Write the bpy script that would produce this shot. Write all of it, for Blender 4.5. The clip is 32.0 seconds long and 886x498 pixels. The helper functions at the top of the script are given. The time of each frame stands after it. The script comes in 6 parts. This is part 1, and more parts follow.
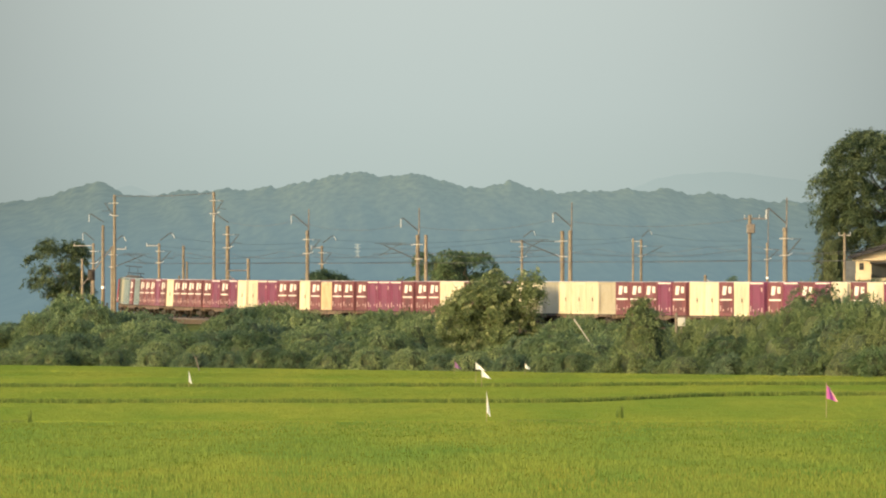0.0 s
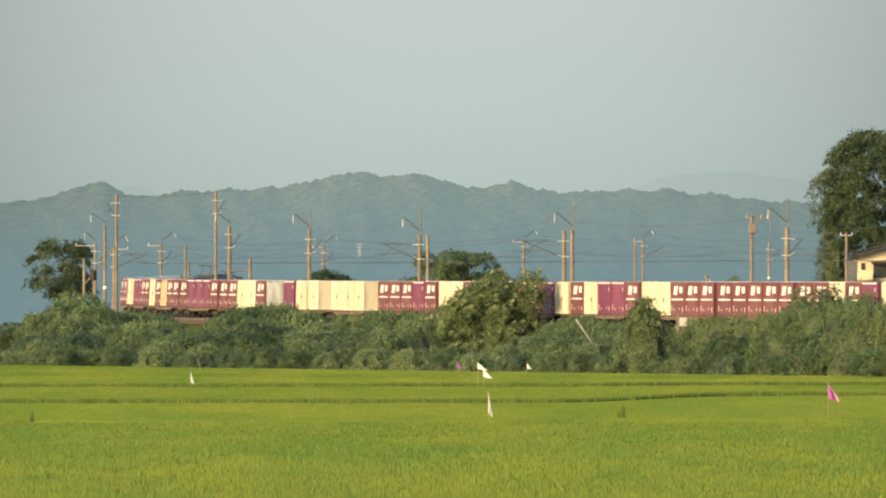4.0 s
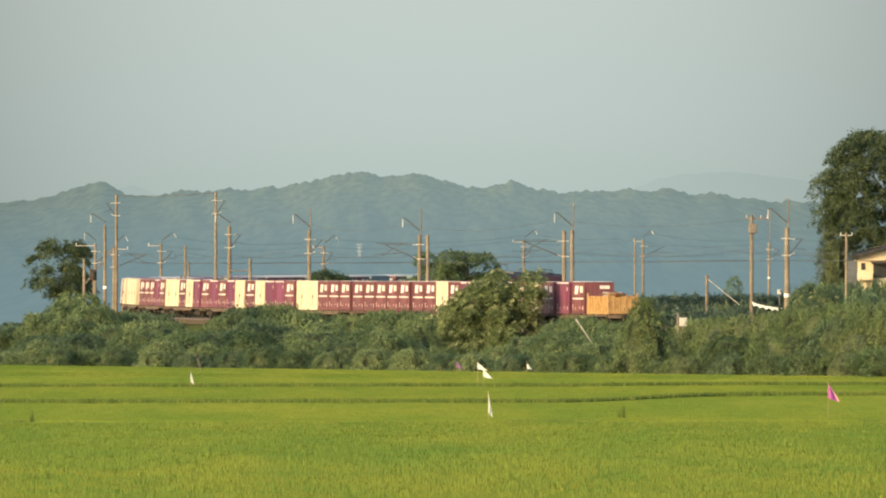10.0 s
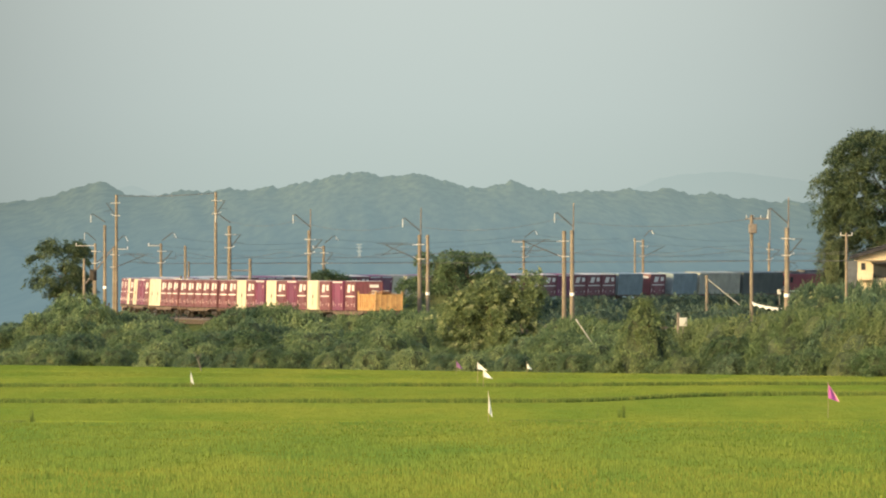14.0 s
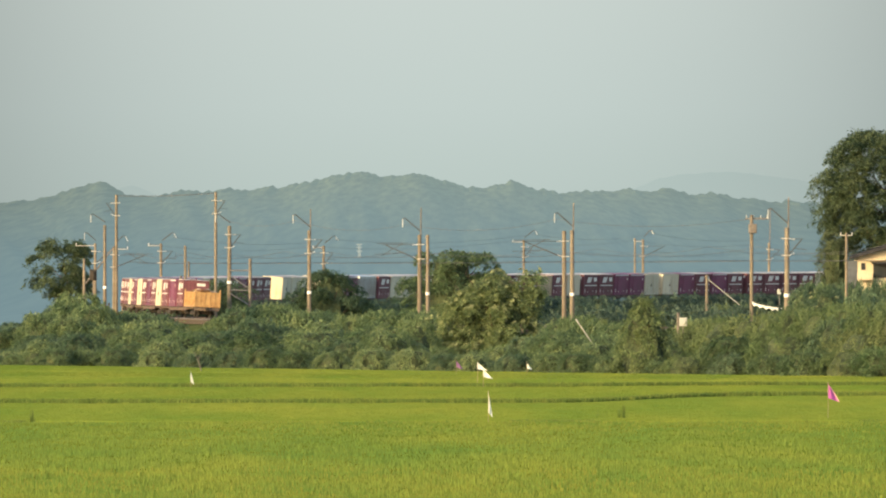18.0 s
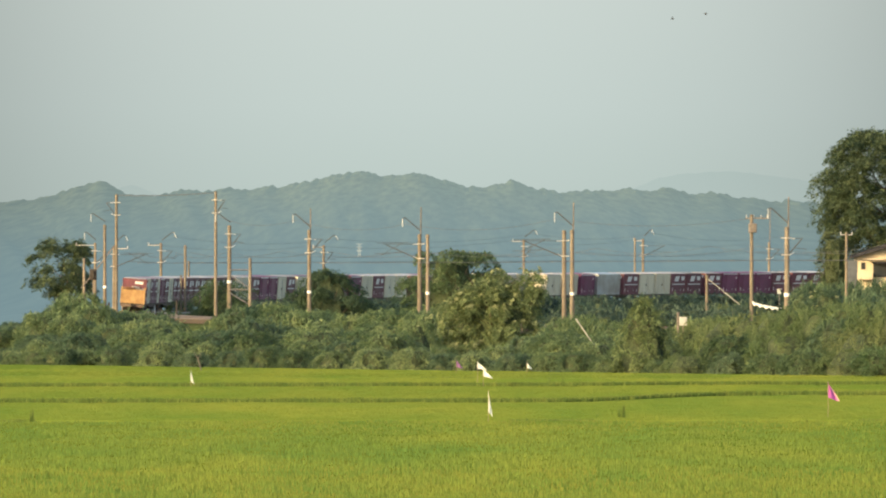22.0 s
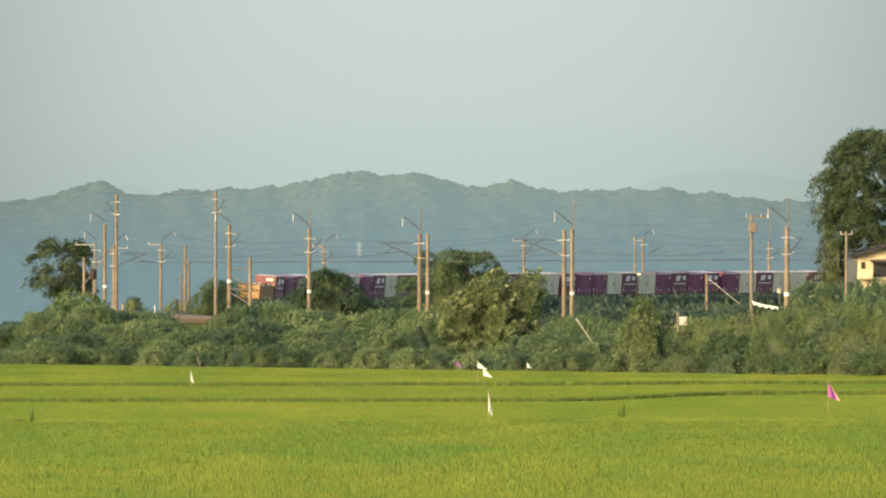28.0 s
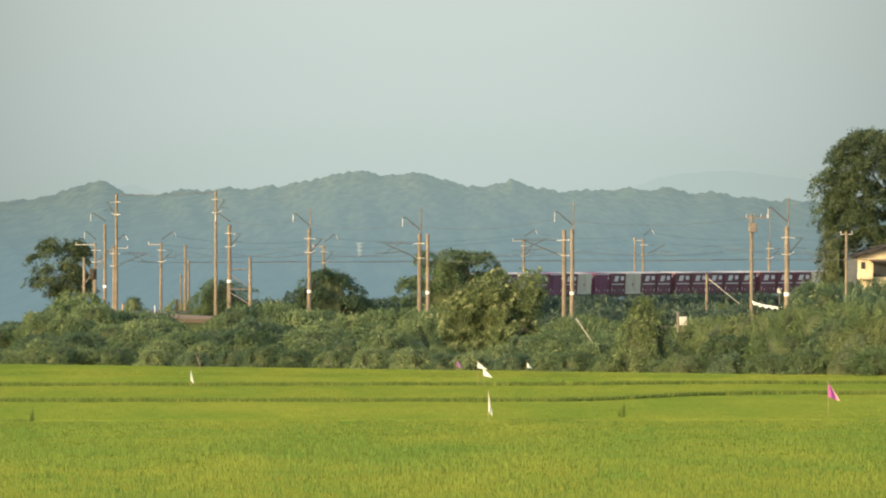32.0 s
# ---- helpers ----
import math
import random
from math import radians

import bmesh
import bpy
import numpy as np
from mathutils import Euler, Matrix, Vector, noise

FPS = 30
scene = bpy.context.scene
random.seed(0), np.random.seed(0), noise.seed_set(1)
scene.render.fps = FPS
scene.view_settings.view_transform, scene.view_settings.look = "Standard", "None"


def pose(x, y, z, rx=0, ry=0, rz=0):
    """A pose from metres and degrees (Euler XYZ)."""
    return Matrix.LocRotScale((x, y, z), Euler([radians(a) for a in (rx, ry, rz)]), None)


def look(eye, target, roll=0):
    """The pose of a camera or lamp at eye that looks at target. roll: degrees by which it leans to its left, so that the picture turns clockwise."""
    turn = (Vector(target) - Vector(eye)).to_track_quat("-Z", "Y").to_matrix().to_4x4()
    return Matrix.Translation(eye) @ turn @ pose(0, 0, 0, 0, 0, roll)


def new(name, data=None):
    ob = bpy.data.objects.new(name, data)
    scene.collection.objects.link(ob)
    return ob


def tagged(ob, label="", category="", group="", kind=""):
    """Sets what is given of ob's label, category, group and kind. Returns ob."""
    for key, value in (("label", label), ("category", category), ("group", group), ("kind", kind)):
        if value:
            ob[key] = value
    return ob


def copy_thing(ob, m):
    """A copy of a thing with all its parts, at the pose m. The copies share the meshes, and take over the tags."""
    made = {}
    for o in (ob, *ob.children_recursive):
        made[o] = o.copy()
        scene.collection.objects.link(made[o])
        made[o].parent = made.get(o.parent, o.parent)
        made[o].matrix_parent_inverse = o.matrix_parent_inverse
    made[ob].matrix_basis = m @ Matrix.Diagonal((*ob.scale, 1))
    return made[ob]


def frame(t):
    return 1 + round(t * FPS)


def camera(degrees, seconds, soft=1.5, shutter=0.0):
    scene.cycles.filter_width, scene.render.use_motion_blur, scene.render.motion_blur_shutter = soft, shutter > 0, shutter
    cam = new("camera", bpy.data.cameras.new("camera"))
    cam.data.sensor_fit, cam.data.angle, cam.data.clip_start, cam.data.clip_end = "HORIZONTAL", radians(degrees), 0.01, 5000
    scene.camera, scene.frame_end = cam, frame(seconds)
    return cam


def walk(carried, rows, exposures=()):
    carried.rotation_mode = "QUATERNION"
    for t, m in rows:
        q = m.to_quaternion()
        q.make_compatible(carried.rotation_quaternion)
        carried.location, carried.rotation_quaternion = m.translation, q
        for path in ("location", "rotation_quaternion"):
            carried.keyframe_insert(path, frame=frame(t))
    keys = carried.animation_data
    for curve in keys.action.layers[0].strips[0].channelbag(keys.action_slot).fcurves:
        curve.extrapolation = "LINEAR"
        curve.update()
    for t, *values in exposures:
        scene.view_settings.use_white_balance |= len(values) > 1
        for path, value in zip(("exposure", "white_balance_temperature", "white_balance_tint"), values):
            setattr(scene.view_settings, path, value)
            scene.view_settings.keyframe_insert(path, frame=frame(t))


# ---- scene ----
# The place: a rice plain, a railway bank that swings round a wide curve, hazy hills.
# Bearings are in milliradians to the right of the line of sight, rises in milliradians above the level.
EYE_Z = 7.15
cam = camera(5.42, 32.0, soft=2.0)


def aim(right, up):
    """The camera's pose, by the bearing and the rise of its line of sight."""
    return look((0, 0, EYE_Z), (right, 1000, EYE_Z + up))


walk(cam, [(0.0, aim(0.19, 3.14)), (0.5, aim(0.08, 3.20)), (1.0, aim(0.0, 3.18)), (2.0, aim(0, 3.14)), (10.0, aim(0, 3.14)),
           (19.0, aim(0, 3.14)), (23.0, aim(0, 3.06)), (25.0, aim(0, 3.03)), (32.0, aim(0, 3.03))],
     exposures=[(0.0, 1.25), (13.0, 1.28), (19.0, 1.35), (25.0, 1.38), (32.0, 1.40)])

# ---- light ----
SUN_TO = Vector((-0.69, -0.72, 0.0)).normalized()
SUN_UP = radians(13)
world = bpy.data.worlds.new("world")
scene.world = world
world.use_nodes = True
wn = world.node_tree.nodes
wl = world.node_tree.links
sky = wn.new("ShaderNodeTexSky")
sky.sky_type = "NISHITA"
sky.sun_disc = False
sky.sun_elevation = SUN_UP
sky.sun_rotation = math.atan2(SUN_TO.x, SUN_TO.y)
sky.altitude = 0
sky.air_density = 1.0
sky.dust_density = 2.2
sky.ozone_density = 1.0
wn["Background"].inputs["Strength"].default_value = 0.15
wl.new(sky.outputs["Color"], wn["Background"].inputs["Color"])
sun_data = bpy.data.lights.new("sun", "SUN")
sun_data.energy = 2.0
sun_data.angle = radians(1.2)
sun_data.color = (1.0, 0.75, 0.36)
sun = new("sun", sun_data)
sun.matrix_world = look((-300, -200, 200), Vector((-300, -200, 200)) - Vector((SUN_TO.x * math.cos(SUN_UP), SUN_TO.y * math.cos(SUN_UP), math.sin(SUN_UP))))


# ---- materials ----
def material(name, color, color2=None, scale=2.0, rough=0.8, metal=0.0, bump=0.0, fine=0.0, vary=0.0, through_light=0.0, detail=4.0, spread=(0.35, 0.65), stretch=(1, 1, 1), island=False, each=0.0):
    """Two colours mixed by noise of real-world size, with a second finer grain, bump and a change from thing to thing."""
    m = bpy.data.materials.new(name)
    m.use_nodes = True
    n, l = m.node_tree.nodes, m.node_tree.links
    b = n["Principled BSDF"]
    b.inputs["Roughness"].default_value = rough
    b.inputs["Metallic"].default_value = metal
    b.inputs["Specular IOR Level"].default_value = 0.3
    geo = n.new("ShaderNodeTexCoord")
    mp = n.new("ShaderNodeMapping")
    mp.inputs["Scale"].default_value = stretch
    l.new(geo.outputs["Object"], mp.inputs["Vector"])
    no = n.new("ShaderNodeTexNoise")
    no.inputs["Scale"].default_value = scale
    no.inputs["Detail"].default_value = detail
    l.new(mp.outputs["Vector"], no.inputs["Vector"])
    ramp = n.new("ShaderNodeMapRange")
    ramp.inputs["From Min"].default_value, ramp.inputs["From Max"].default_value = spread
    l.new(no.outputs["Fac"], ramp.inputs["Value"])
    mix = n.new("ShaderNodeMix")
    mix.data_type = "RGBA"
    mix.inputs["A"].default_value = (*color, 1)
    mix.inputs["B"].default_value = (*(color2 or color), 1)
    l.new(ramp.outputs["Result"], mix.inputs["Factor"])
    out = mix.outputs["Result"]
    if fine or vary:
        hs = n.new("ShaderNodeHueSaturation")
        l.new(out, hs.inputs["Color"])
        if fine:
            n2 = n.new("ShaderNodeTexNoise")
            n2.inputs["Scale"].default_value = scale * 9
            n2.inputs["Detail"].default_value = 3
            l.new(mp.outputs["Vector"], n2.inputs["Vector"])
            r2 = n.new("ShaderNodeMapRange")
            r2.inputs["To Min"].default_value, r2.inputs["To Max"].default_value = 1 - fine, 1 + fine
            l.new(n2.outputs["Fac"], r2.inputs["Value"])
            value = r2.outputs["Result"]
        if vary:
            oi = n.new("ShaderNodeNewGeometry" if island else "ShaderNodeObjectInfo")
            r3 = n.new("ShaderNodeMapRange")
            r3.inputs["To Min"].default_value, r3.inputs["To Max"].default_value = 1 - vary, 1 + vary
            l.new(oi.outputs["Random Per Island" if island else "Random"], r3.inputs["Value"])
            if fine:
                mul = n.new("ShaderNodeMath")
                mul.operation = "MULTIPLY"
                l.new(value, mul.inputs[0])
                l.new(r3.outputs["Result"], mul.inputs[1])
                value = mul.outputs["Value"]
            else:
                value = r3.outputs["Result"]
        if each:
            ob = n.new("ShaderNodeObjectInfo")
            r4 = n.new("ShaderNodeMapRange")
            r4.inputs["To Min"].default_value, r4.inputs["To Max"].default_value = 1 - each, 1 + each
            l.new(ob.outputs["Random"], r4.inputs["Value"])
            m4 = n.new("ShaderNodeMath")
            m4.operation = "MULTIPLY"
            l.new(value, m4.inputs[0])
            l.new(r4.outputs["Result"], m4.inputs[1])
            value = m4.outputs["Value"]
            r5 = n.new("ShaderNodeMapRange")
            r5.inputs["To Min"].default_value, r5.inputs["To Max"].default_value = 0.515, 0.475
            l.new(ob.outputs["Random"], r5.inputs["Value"])
            l.new(r5.outputs["Result"], hs.inputs["Hue"])
        l.new(value, hs.inputs["Value"])
        out = hs.outputs["Color"]
    l.new(out, b.inputs["Base Color"])
    if bump:
        bp = n.new("ShaderNodeBump")
        bp.inputs["Strength"].default_value = 0.6
        bp.inputs["Distance"].default_value = bump
        l.new(no.outputs["Fac"], bp.inputs["Height"])
        l.new(bp.outputs["Normal"], b.inputs["Normal"])
    if through_light:
        tr = n.new("ShaderNodeBsdfTranslucent")
        l.new(out, tr.inputs["Color"])
        ms = n.new("ShaderNodeMixShader")
        ms.inputs["Fac"].default_value = through_light
        l.new(b.outputs["BSDF"], ms.inputs[1])
        l.new(tr.outputs["BSDF"], ms.inputs[2])
        l.new(ms.outputs["Shader"], n["Material Output"].inputs["Surface"])
    return m


def hazy(name, color, color2, low_glow, high_glow, z0, z1, amount, scale, vignette_at=240.0, vignette_dim=0.26):
    """Far woods with kilometres of haze painted as glow, bluer and denser low over the plain, dimmed to both sides like
    lens vignetting.
    """
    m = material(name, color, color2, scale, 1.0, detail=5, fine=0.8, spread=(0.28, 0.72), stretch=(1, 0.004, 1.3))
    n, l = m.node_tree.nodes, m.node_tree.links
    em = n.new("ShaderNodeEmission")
    air(n, l, em, ((0.0, low_glow), (1.0, high_glow)), z0, z1, vignette_at, vignette_dim)
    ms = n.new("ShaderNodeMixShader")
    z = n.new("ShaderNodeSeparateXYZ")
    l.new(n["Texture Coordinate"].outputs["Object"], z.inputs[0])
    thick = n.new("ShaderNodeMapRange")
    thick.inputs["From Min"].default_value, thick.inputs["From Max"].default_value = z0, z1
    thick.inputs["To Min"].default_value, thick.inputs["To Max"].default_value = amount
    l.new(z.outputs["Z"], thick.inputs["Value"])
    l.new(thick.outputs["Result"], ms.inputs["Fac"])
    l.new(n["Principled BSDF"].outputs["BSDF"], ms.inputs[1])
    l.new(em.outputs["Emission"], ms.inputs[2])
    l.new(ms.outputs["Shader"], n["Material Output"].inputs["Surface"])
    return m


def air(n, l, em, stops, z0, z1, vignette_at, vignette_dim):
    """Glow colour of the distant air by height, dimmed to both sides to imitate lens vignetting."""
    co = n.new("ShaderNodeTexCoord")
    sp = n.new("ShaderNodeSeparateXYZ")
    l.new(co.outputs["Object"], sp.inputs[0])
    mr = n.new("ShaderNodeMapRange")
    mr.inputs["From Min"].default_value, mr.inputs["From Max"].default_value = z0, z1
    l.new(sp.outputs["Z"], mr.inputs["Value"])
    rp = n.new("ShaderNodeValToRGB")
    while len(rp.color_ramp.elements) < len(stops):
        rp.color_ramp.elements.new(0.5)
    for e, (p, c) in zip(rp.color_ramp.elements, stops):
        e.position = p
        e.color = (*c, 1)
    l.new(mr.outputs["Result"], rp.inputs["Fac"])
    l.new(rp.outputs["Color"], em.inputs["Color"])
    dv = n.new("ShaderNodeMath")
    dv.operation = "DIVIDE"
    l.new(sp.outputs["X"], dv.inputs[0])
    dv.inputs[1].default_value = vignette_at
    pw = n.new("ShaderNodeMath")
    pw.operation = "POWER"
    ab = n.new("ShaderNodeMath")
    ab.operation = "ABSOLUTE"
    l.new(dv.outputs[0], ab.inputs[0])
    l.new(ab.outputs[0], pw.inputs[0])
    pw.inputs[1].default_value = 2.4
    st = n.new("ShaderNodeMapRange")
    st.inputs["To Min"].default_value, st.inputs["To Max"].default_value = 1.0, 1.0 - vignette_dim
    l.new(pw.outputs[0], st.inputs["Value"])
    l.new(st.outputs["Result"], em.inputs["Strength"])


M_BANK = material("bank_grass", (0.07, 0.10, 0.03), (0.16, 0.13, 0.06), 0.15, 0.95, fine=0.4)
M_BANK.node_tree.nodes["Principled BSDF"].inputs["Specular IOR Level"].default_value = 0.0
M_RICE = material("rice_canopy", (0.166, 0.223, 0.031), (0.231, 0.257, 0.037), 0.30, 0.9, fine=0.2, vary=0.1, stretch=(0.5, 0.07, 1))
M_RICE.node_tree.nodes["Principled BSDF"].inputs["Specular IOR Level"].default_value = 0.0
M_LEVEE = material("levee_grass", (0.100, 0.140, 0.028), (0.145, 0.170, 0.038), 0.9, 1.0, fine=0.35, bump=0.05)
M_LEVEE.node_tree.nodes["Principled BSDF"].inputs["Specular IOR Level"].default_value = 0.0
M_BLADE = material("rice_blade", (0.146, 0.216, 0.028), (0.234, 0.259, 0.032), 0.30, 0.6, vary=0.12, through_light=0.42, stretch=(0.5, 0.07, 1), island=True)
M_BLADE_NEAR = material("near_rice_blade", (0.112, 0.191, 0.029), (0.190, 0.233, 0.033), 0.42, 0.6, vary=0.26, through_light=0.42, stretch=(0.5, 0.10, 1), island=True, spread=(0.32, 0.68))
M_EAR = material("ripening_ear", (0.168, 0.212, 0.030), (0.208, 0.230, 0.034), 0.5, 0.7, vary=0.12, through_light=0.35, island=True)
M_WEED = material("levee_weed", (0.120, 0.178, 0.036), (0.185, 0.220, 0.046), 0.8, 0.9, vary=0.25, through_light=0.45, island=True)
M_LEAF = material("leaf", (0.089, 0.144, 0.063), (0.184, 0.240, 0.103), 3.2, 0.6, vary=0.26, through_light=0.5, island=True, each=0.34, detail=3, spread=(0.36, 0.66), bump=0.05)
M_LEAF_Y = material("leaf_flowering", (0.097, 0.152, 0.058), (0.175, 0.227, 0.097), 3.5, 0.6, vary=0.26, through_light=0.5, island=True, each=0.14, detail=3, spread=(0.36, 0.66), bump=0.05)
M_BLOSSOM = material("blossom", (0.245, 0.284, 0.121), (0.345, 0.360, 0.184), 2.0, 0.7, vary=0.2, through_light=0.35, island=True)
M_LEAF_D = material("leaf_dark", (0.066, 0.117, 0.063), (0.138, 0.190, 0.097), 3.2, 0.6, vary=0.26, through_light=0.5, island=True, each=0.34, detail=3, spread=(0.36, 0.66), bump=0.05)
M_LEAF_DD = material("leaf_old_tree", (0.056, 0.087, 0.043), (0.122, 0.149, 0.067), 0.8, 0.6, vary=0.26, through_light=0.5, island=True, each=0.1, detail=3, spread=(0.36, 0.66), bump=0.03)
M_LEAF_B = material("leaf_weed", (0.101, 0.152, 0.055), (0.147, 0.180, 0.072), 0.9, 0.7, vary=0.20, through_light=0.45, island=True, each=0.2, detail=3, spread=(0.34, 0.68), bump=0.03)
# leaf copy darkened and blued to paint shade and haze onto the scrub
M_SCRUB_SHADE = material("leaf_scrub_shade_haze", (0.044, 0.078, 0.056), (0.097, 0.137, 0.090), 3.2, 0.6, vary=0.24, through_light=0.5, island=True, each=0.24, detail=3, spread=(0.36, 0.66), bump=0.05)
# filler inside crowns: twig and leaf tone, darkened to paint the shaded interior
M_CROWN_CORE = material("shaded_crown_core", (0.068, 0.083, 0.039), (0.042, 0.060, 0.031), 5, 0.95, fine=0.4, bump=0.1)
M_BARK = material("bark", (0.10, 0.075, 0.05), (0.05, 0.04, 0.03), 6, 0.9, bump=0.02)
M_BALLAST = material("ballast", (0.15, 0.112, 0.075), (0.085, 0.068, 0.048), 9, 0.95, bump=0.03, fine=0.3)
M_BALLAST.node_tree.nodes["Principled BSDF"].inputs["Specular IOR Level"].default_value = 0.0
M_PALESTEEL = material("pale_steel", (0.42, 0.40, 0.36), (0.32, 0.30, 0.27), 3, 0.6)
M_RAIL = material("rail_steel", (0.18, 0.12, 0.09), (0.10, 0.07, 0.05), 4, 0.5, 0.6)
M_SLEEPER = material("sleeper", (0.18, 0.155, 0.13), (0.12, 0.105, 0.09), 3, 0.9)
M_CONCRETE = material("mast_concrete", (0.215, 0.178, 0.132), (0.145, 0.119, 0.09), 1.3, 0.9, fine=0.15, vary=0.15)
M_STEEL = material("galvanised_steel", (0.20, 0.175, 0.155), (0.13, 0.11, 0.095), 3, 0.6, 0.3)
M_WIRE = material("wire", (0.105, 0.103, 0.10), (0.080, 0.078, 0.076), 1, 0.7)
M_DARKSTEEL = material("weathered_steel", (0.085, 0.075, 0.07), (0.055, 0.05, 0.045), 3, 0.7, 0.2)
M_PORCELAIN = material("insulator", (0.62, 0.61, 0.58), (0.48, 0.47, 0.45), 5, 0.35)
M_WHITE_PLATE = material("white_plate", (0.85, 0.84, 0.80), (0.75, 0.74, 0.70), 3, 0.6)
M_WINE = material("wine_red_paint", (0.165, 0.055, 0.070), (0.130, 0.052, 0.058), 0.9, 0.55, fine=0.14, vary=0.22)
M_PURPLE = material("purple_red_paint", (0.175, 0.045, 0.095), (0.135, 0.042, 0.075), 0.8, 0.5, fine=0.12, vary=0.15)
M_WHITE = material("cream_white_paint", (0.57, 0.51, 0.375), (0.43, 0.33, 0.20), 0.9, 0.5, fine=0.14, vary=0.14, spread=(0.50, 0.88), stretch=(2.5, 2.5, 0.6))
M_SILVER = material("ribbed_silver", (0.50, 0.52, 0.53), (0.36, 0.34, 0.32), 0.6, 0.4, 0.5, fine=0.1)
M_BLUE = material("blue_grey_paint", (0.175, 0.225, 0.245), (0.13, 0.17, 0.19), 0.8, 0.5, fine=0.14, vary=0.1)
M_DARKBLUE = material("dark_slate_paint", (0.075, 0.090, 0.088), (0.055, 0.066, 0.066), 0.8, 0.5, fine=0.14)
M_GREYWHITE = material("grey_white_paint", (0.42, 0.42, 0.38), (0.34, 0.33, 0.30), 0.7, 0.5, fine=0.1)
M_GREYOLIVE = material("grey_olive_paint", (0.33, 0.335, 0.28), (0.25, 0.25, 0.21), 0.8, 0.55, fine=0.15)
M_OCHRE = material("ochre_paint", (0.42, 0.262, 0.112), (0.29, 0.165, 0.070), 1.6, 0.65, fine=0.3)
M_RUST = material("rusty_steel", (0.20, 0.095, 0.045), (0.11, 0.06, 0.035), 2.5, 0.9, fine=0.3)
M_TARP = material("pale_tarpaulin", (0.42, 0.37, 0.30), (0.28, 0.22, 0.16), 2.0, 0.8, fine=0.2)
M_TAN = material("tan_paint", (0.53, 0.42, 0.28), (0.42, 0.31, 0.20), 0.9, 0.6, fine=0.15)
M_LOGO = material("white_marking", (0.72, 0.69, 0.64), (0.58, 0.54, 0.50), 3, 0.6)
M_WORN = material("faded_marking", (0.66, 0.56, 0.54), (0.52, 0.40, 0.39), 3, 0.6)
M_FRAME = material("wagon_frame", (0.16, 0.115, 0.085), (0.085, 0.06, 0.048), 2, 0.8, fine=0.25)
M_BOGIE = material("bogie_iron", (0.055, 0.045, 0.038), (0.03, 0.026, 0.023), 4, 0.8)
M_ROOFGREY = material("roof_paint", (0.42, 0.39, 0.37), (0.28, 0.25, 0.24), 0.8, 0.6, fine=0.15, vary=0.45)
M_LOCO = material("locomotive_red", (0.185, 0.036, 0.050), (0.140, 0.032, 0.044), 0.6, 0.5, fine=0.1)
M_LOCOROOF = material("locomotive_roof", (0.10, 0.10, 0.10), (0.06, 0.06, 0.06), 1, 0.7)
M_GLASS = material("dark_glass", (0.02, 0.025, 0.03), (0.03, 0.035, 0.04), 1, 0.1)
M_CREAMWALL = material("house_plaster", (0.56, 0.48, 0.34), (0.48, 0.40, 0.27), 0.8, 0.9, fine=0.08)
M_SLATE = material("blue_grey_boards", (0.10, 0.11, 0.125), (0.075, 0.082, 0.095), 2.0, 0.8, fine=0.2)
M_TILE = material("roof_tile", (0.028, 0.028, 0.032), (0.05, 0.048, 0.05), 3, 0.9, fine=0.2)
M_TILE.node_tree.nodes["Principled BSDF"].inputs["Specular IOR Level"].default_value = 0.0
M_WHITECLOTH = material("white_cloth", (0.88, 0.87, 0.84), (0.80, 0.79, 0.76), 3, 0.9, through_light=0.3)
M_PINKCLOTH = material("magenta_cloth", (0.46, 0.10, 0.40), (0.55, 0.15, 0.44), 3, 0.9, through_light=0.35)
M_HEM = material("faded_hem", (0.75, 0.42, 0.36), (0.66, 0.34, 0.34), 3, 0.9, through_light=0.3)
M_PURPLECLOTH = material("purple_cloth", (0.22, 0.11, 0.25), (0.29, 0.15, 0.30), 3, 0.9, through_light=0.3)
M_BAMBOO = material("stake", (0.30, 0.24, 0.13), (0.22, 0.17, 0.10), 6, 0.8)
# Haze over hills and far ridge is emission mixed into their materials.
M_HILL = hazy("hill_woods_haze_glow", (0.002, 0.008, 0.002), (0.17, 0.205, 0.11), (0.082, 0.124, 0.134), (0.122, 0.161, 0.150), 6.0, 52.0, (0.92, 0.71), 0.32, vignette_dim=0.34)
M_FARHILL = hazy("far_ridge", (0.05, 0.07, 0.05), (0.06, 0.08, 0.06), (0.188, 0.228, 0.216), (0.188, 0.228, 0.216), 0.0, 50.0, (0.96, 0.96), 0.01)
M_SKY = bpy.data.materials.new("hazy_sky_glow")
M_SKY.use_nodes = True
_n, _l = M_SKY.node_tree.nodes, M_SKY.node_tree.links
_n.remove(_n["Principled BSDF"])
_e = _n.new("ShaderNodeEmission")
# sky glow by height; the falloff to both sides paints in lens vignetting
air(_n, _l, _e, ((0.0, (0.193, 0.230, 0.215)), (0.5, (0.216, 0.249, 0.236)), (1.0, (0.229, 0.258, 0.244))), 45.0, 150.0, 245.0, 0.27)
_l.new(_e.outputs["Emission"], _n["Material Output"].inputs["Surface"])


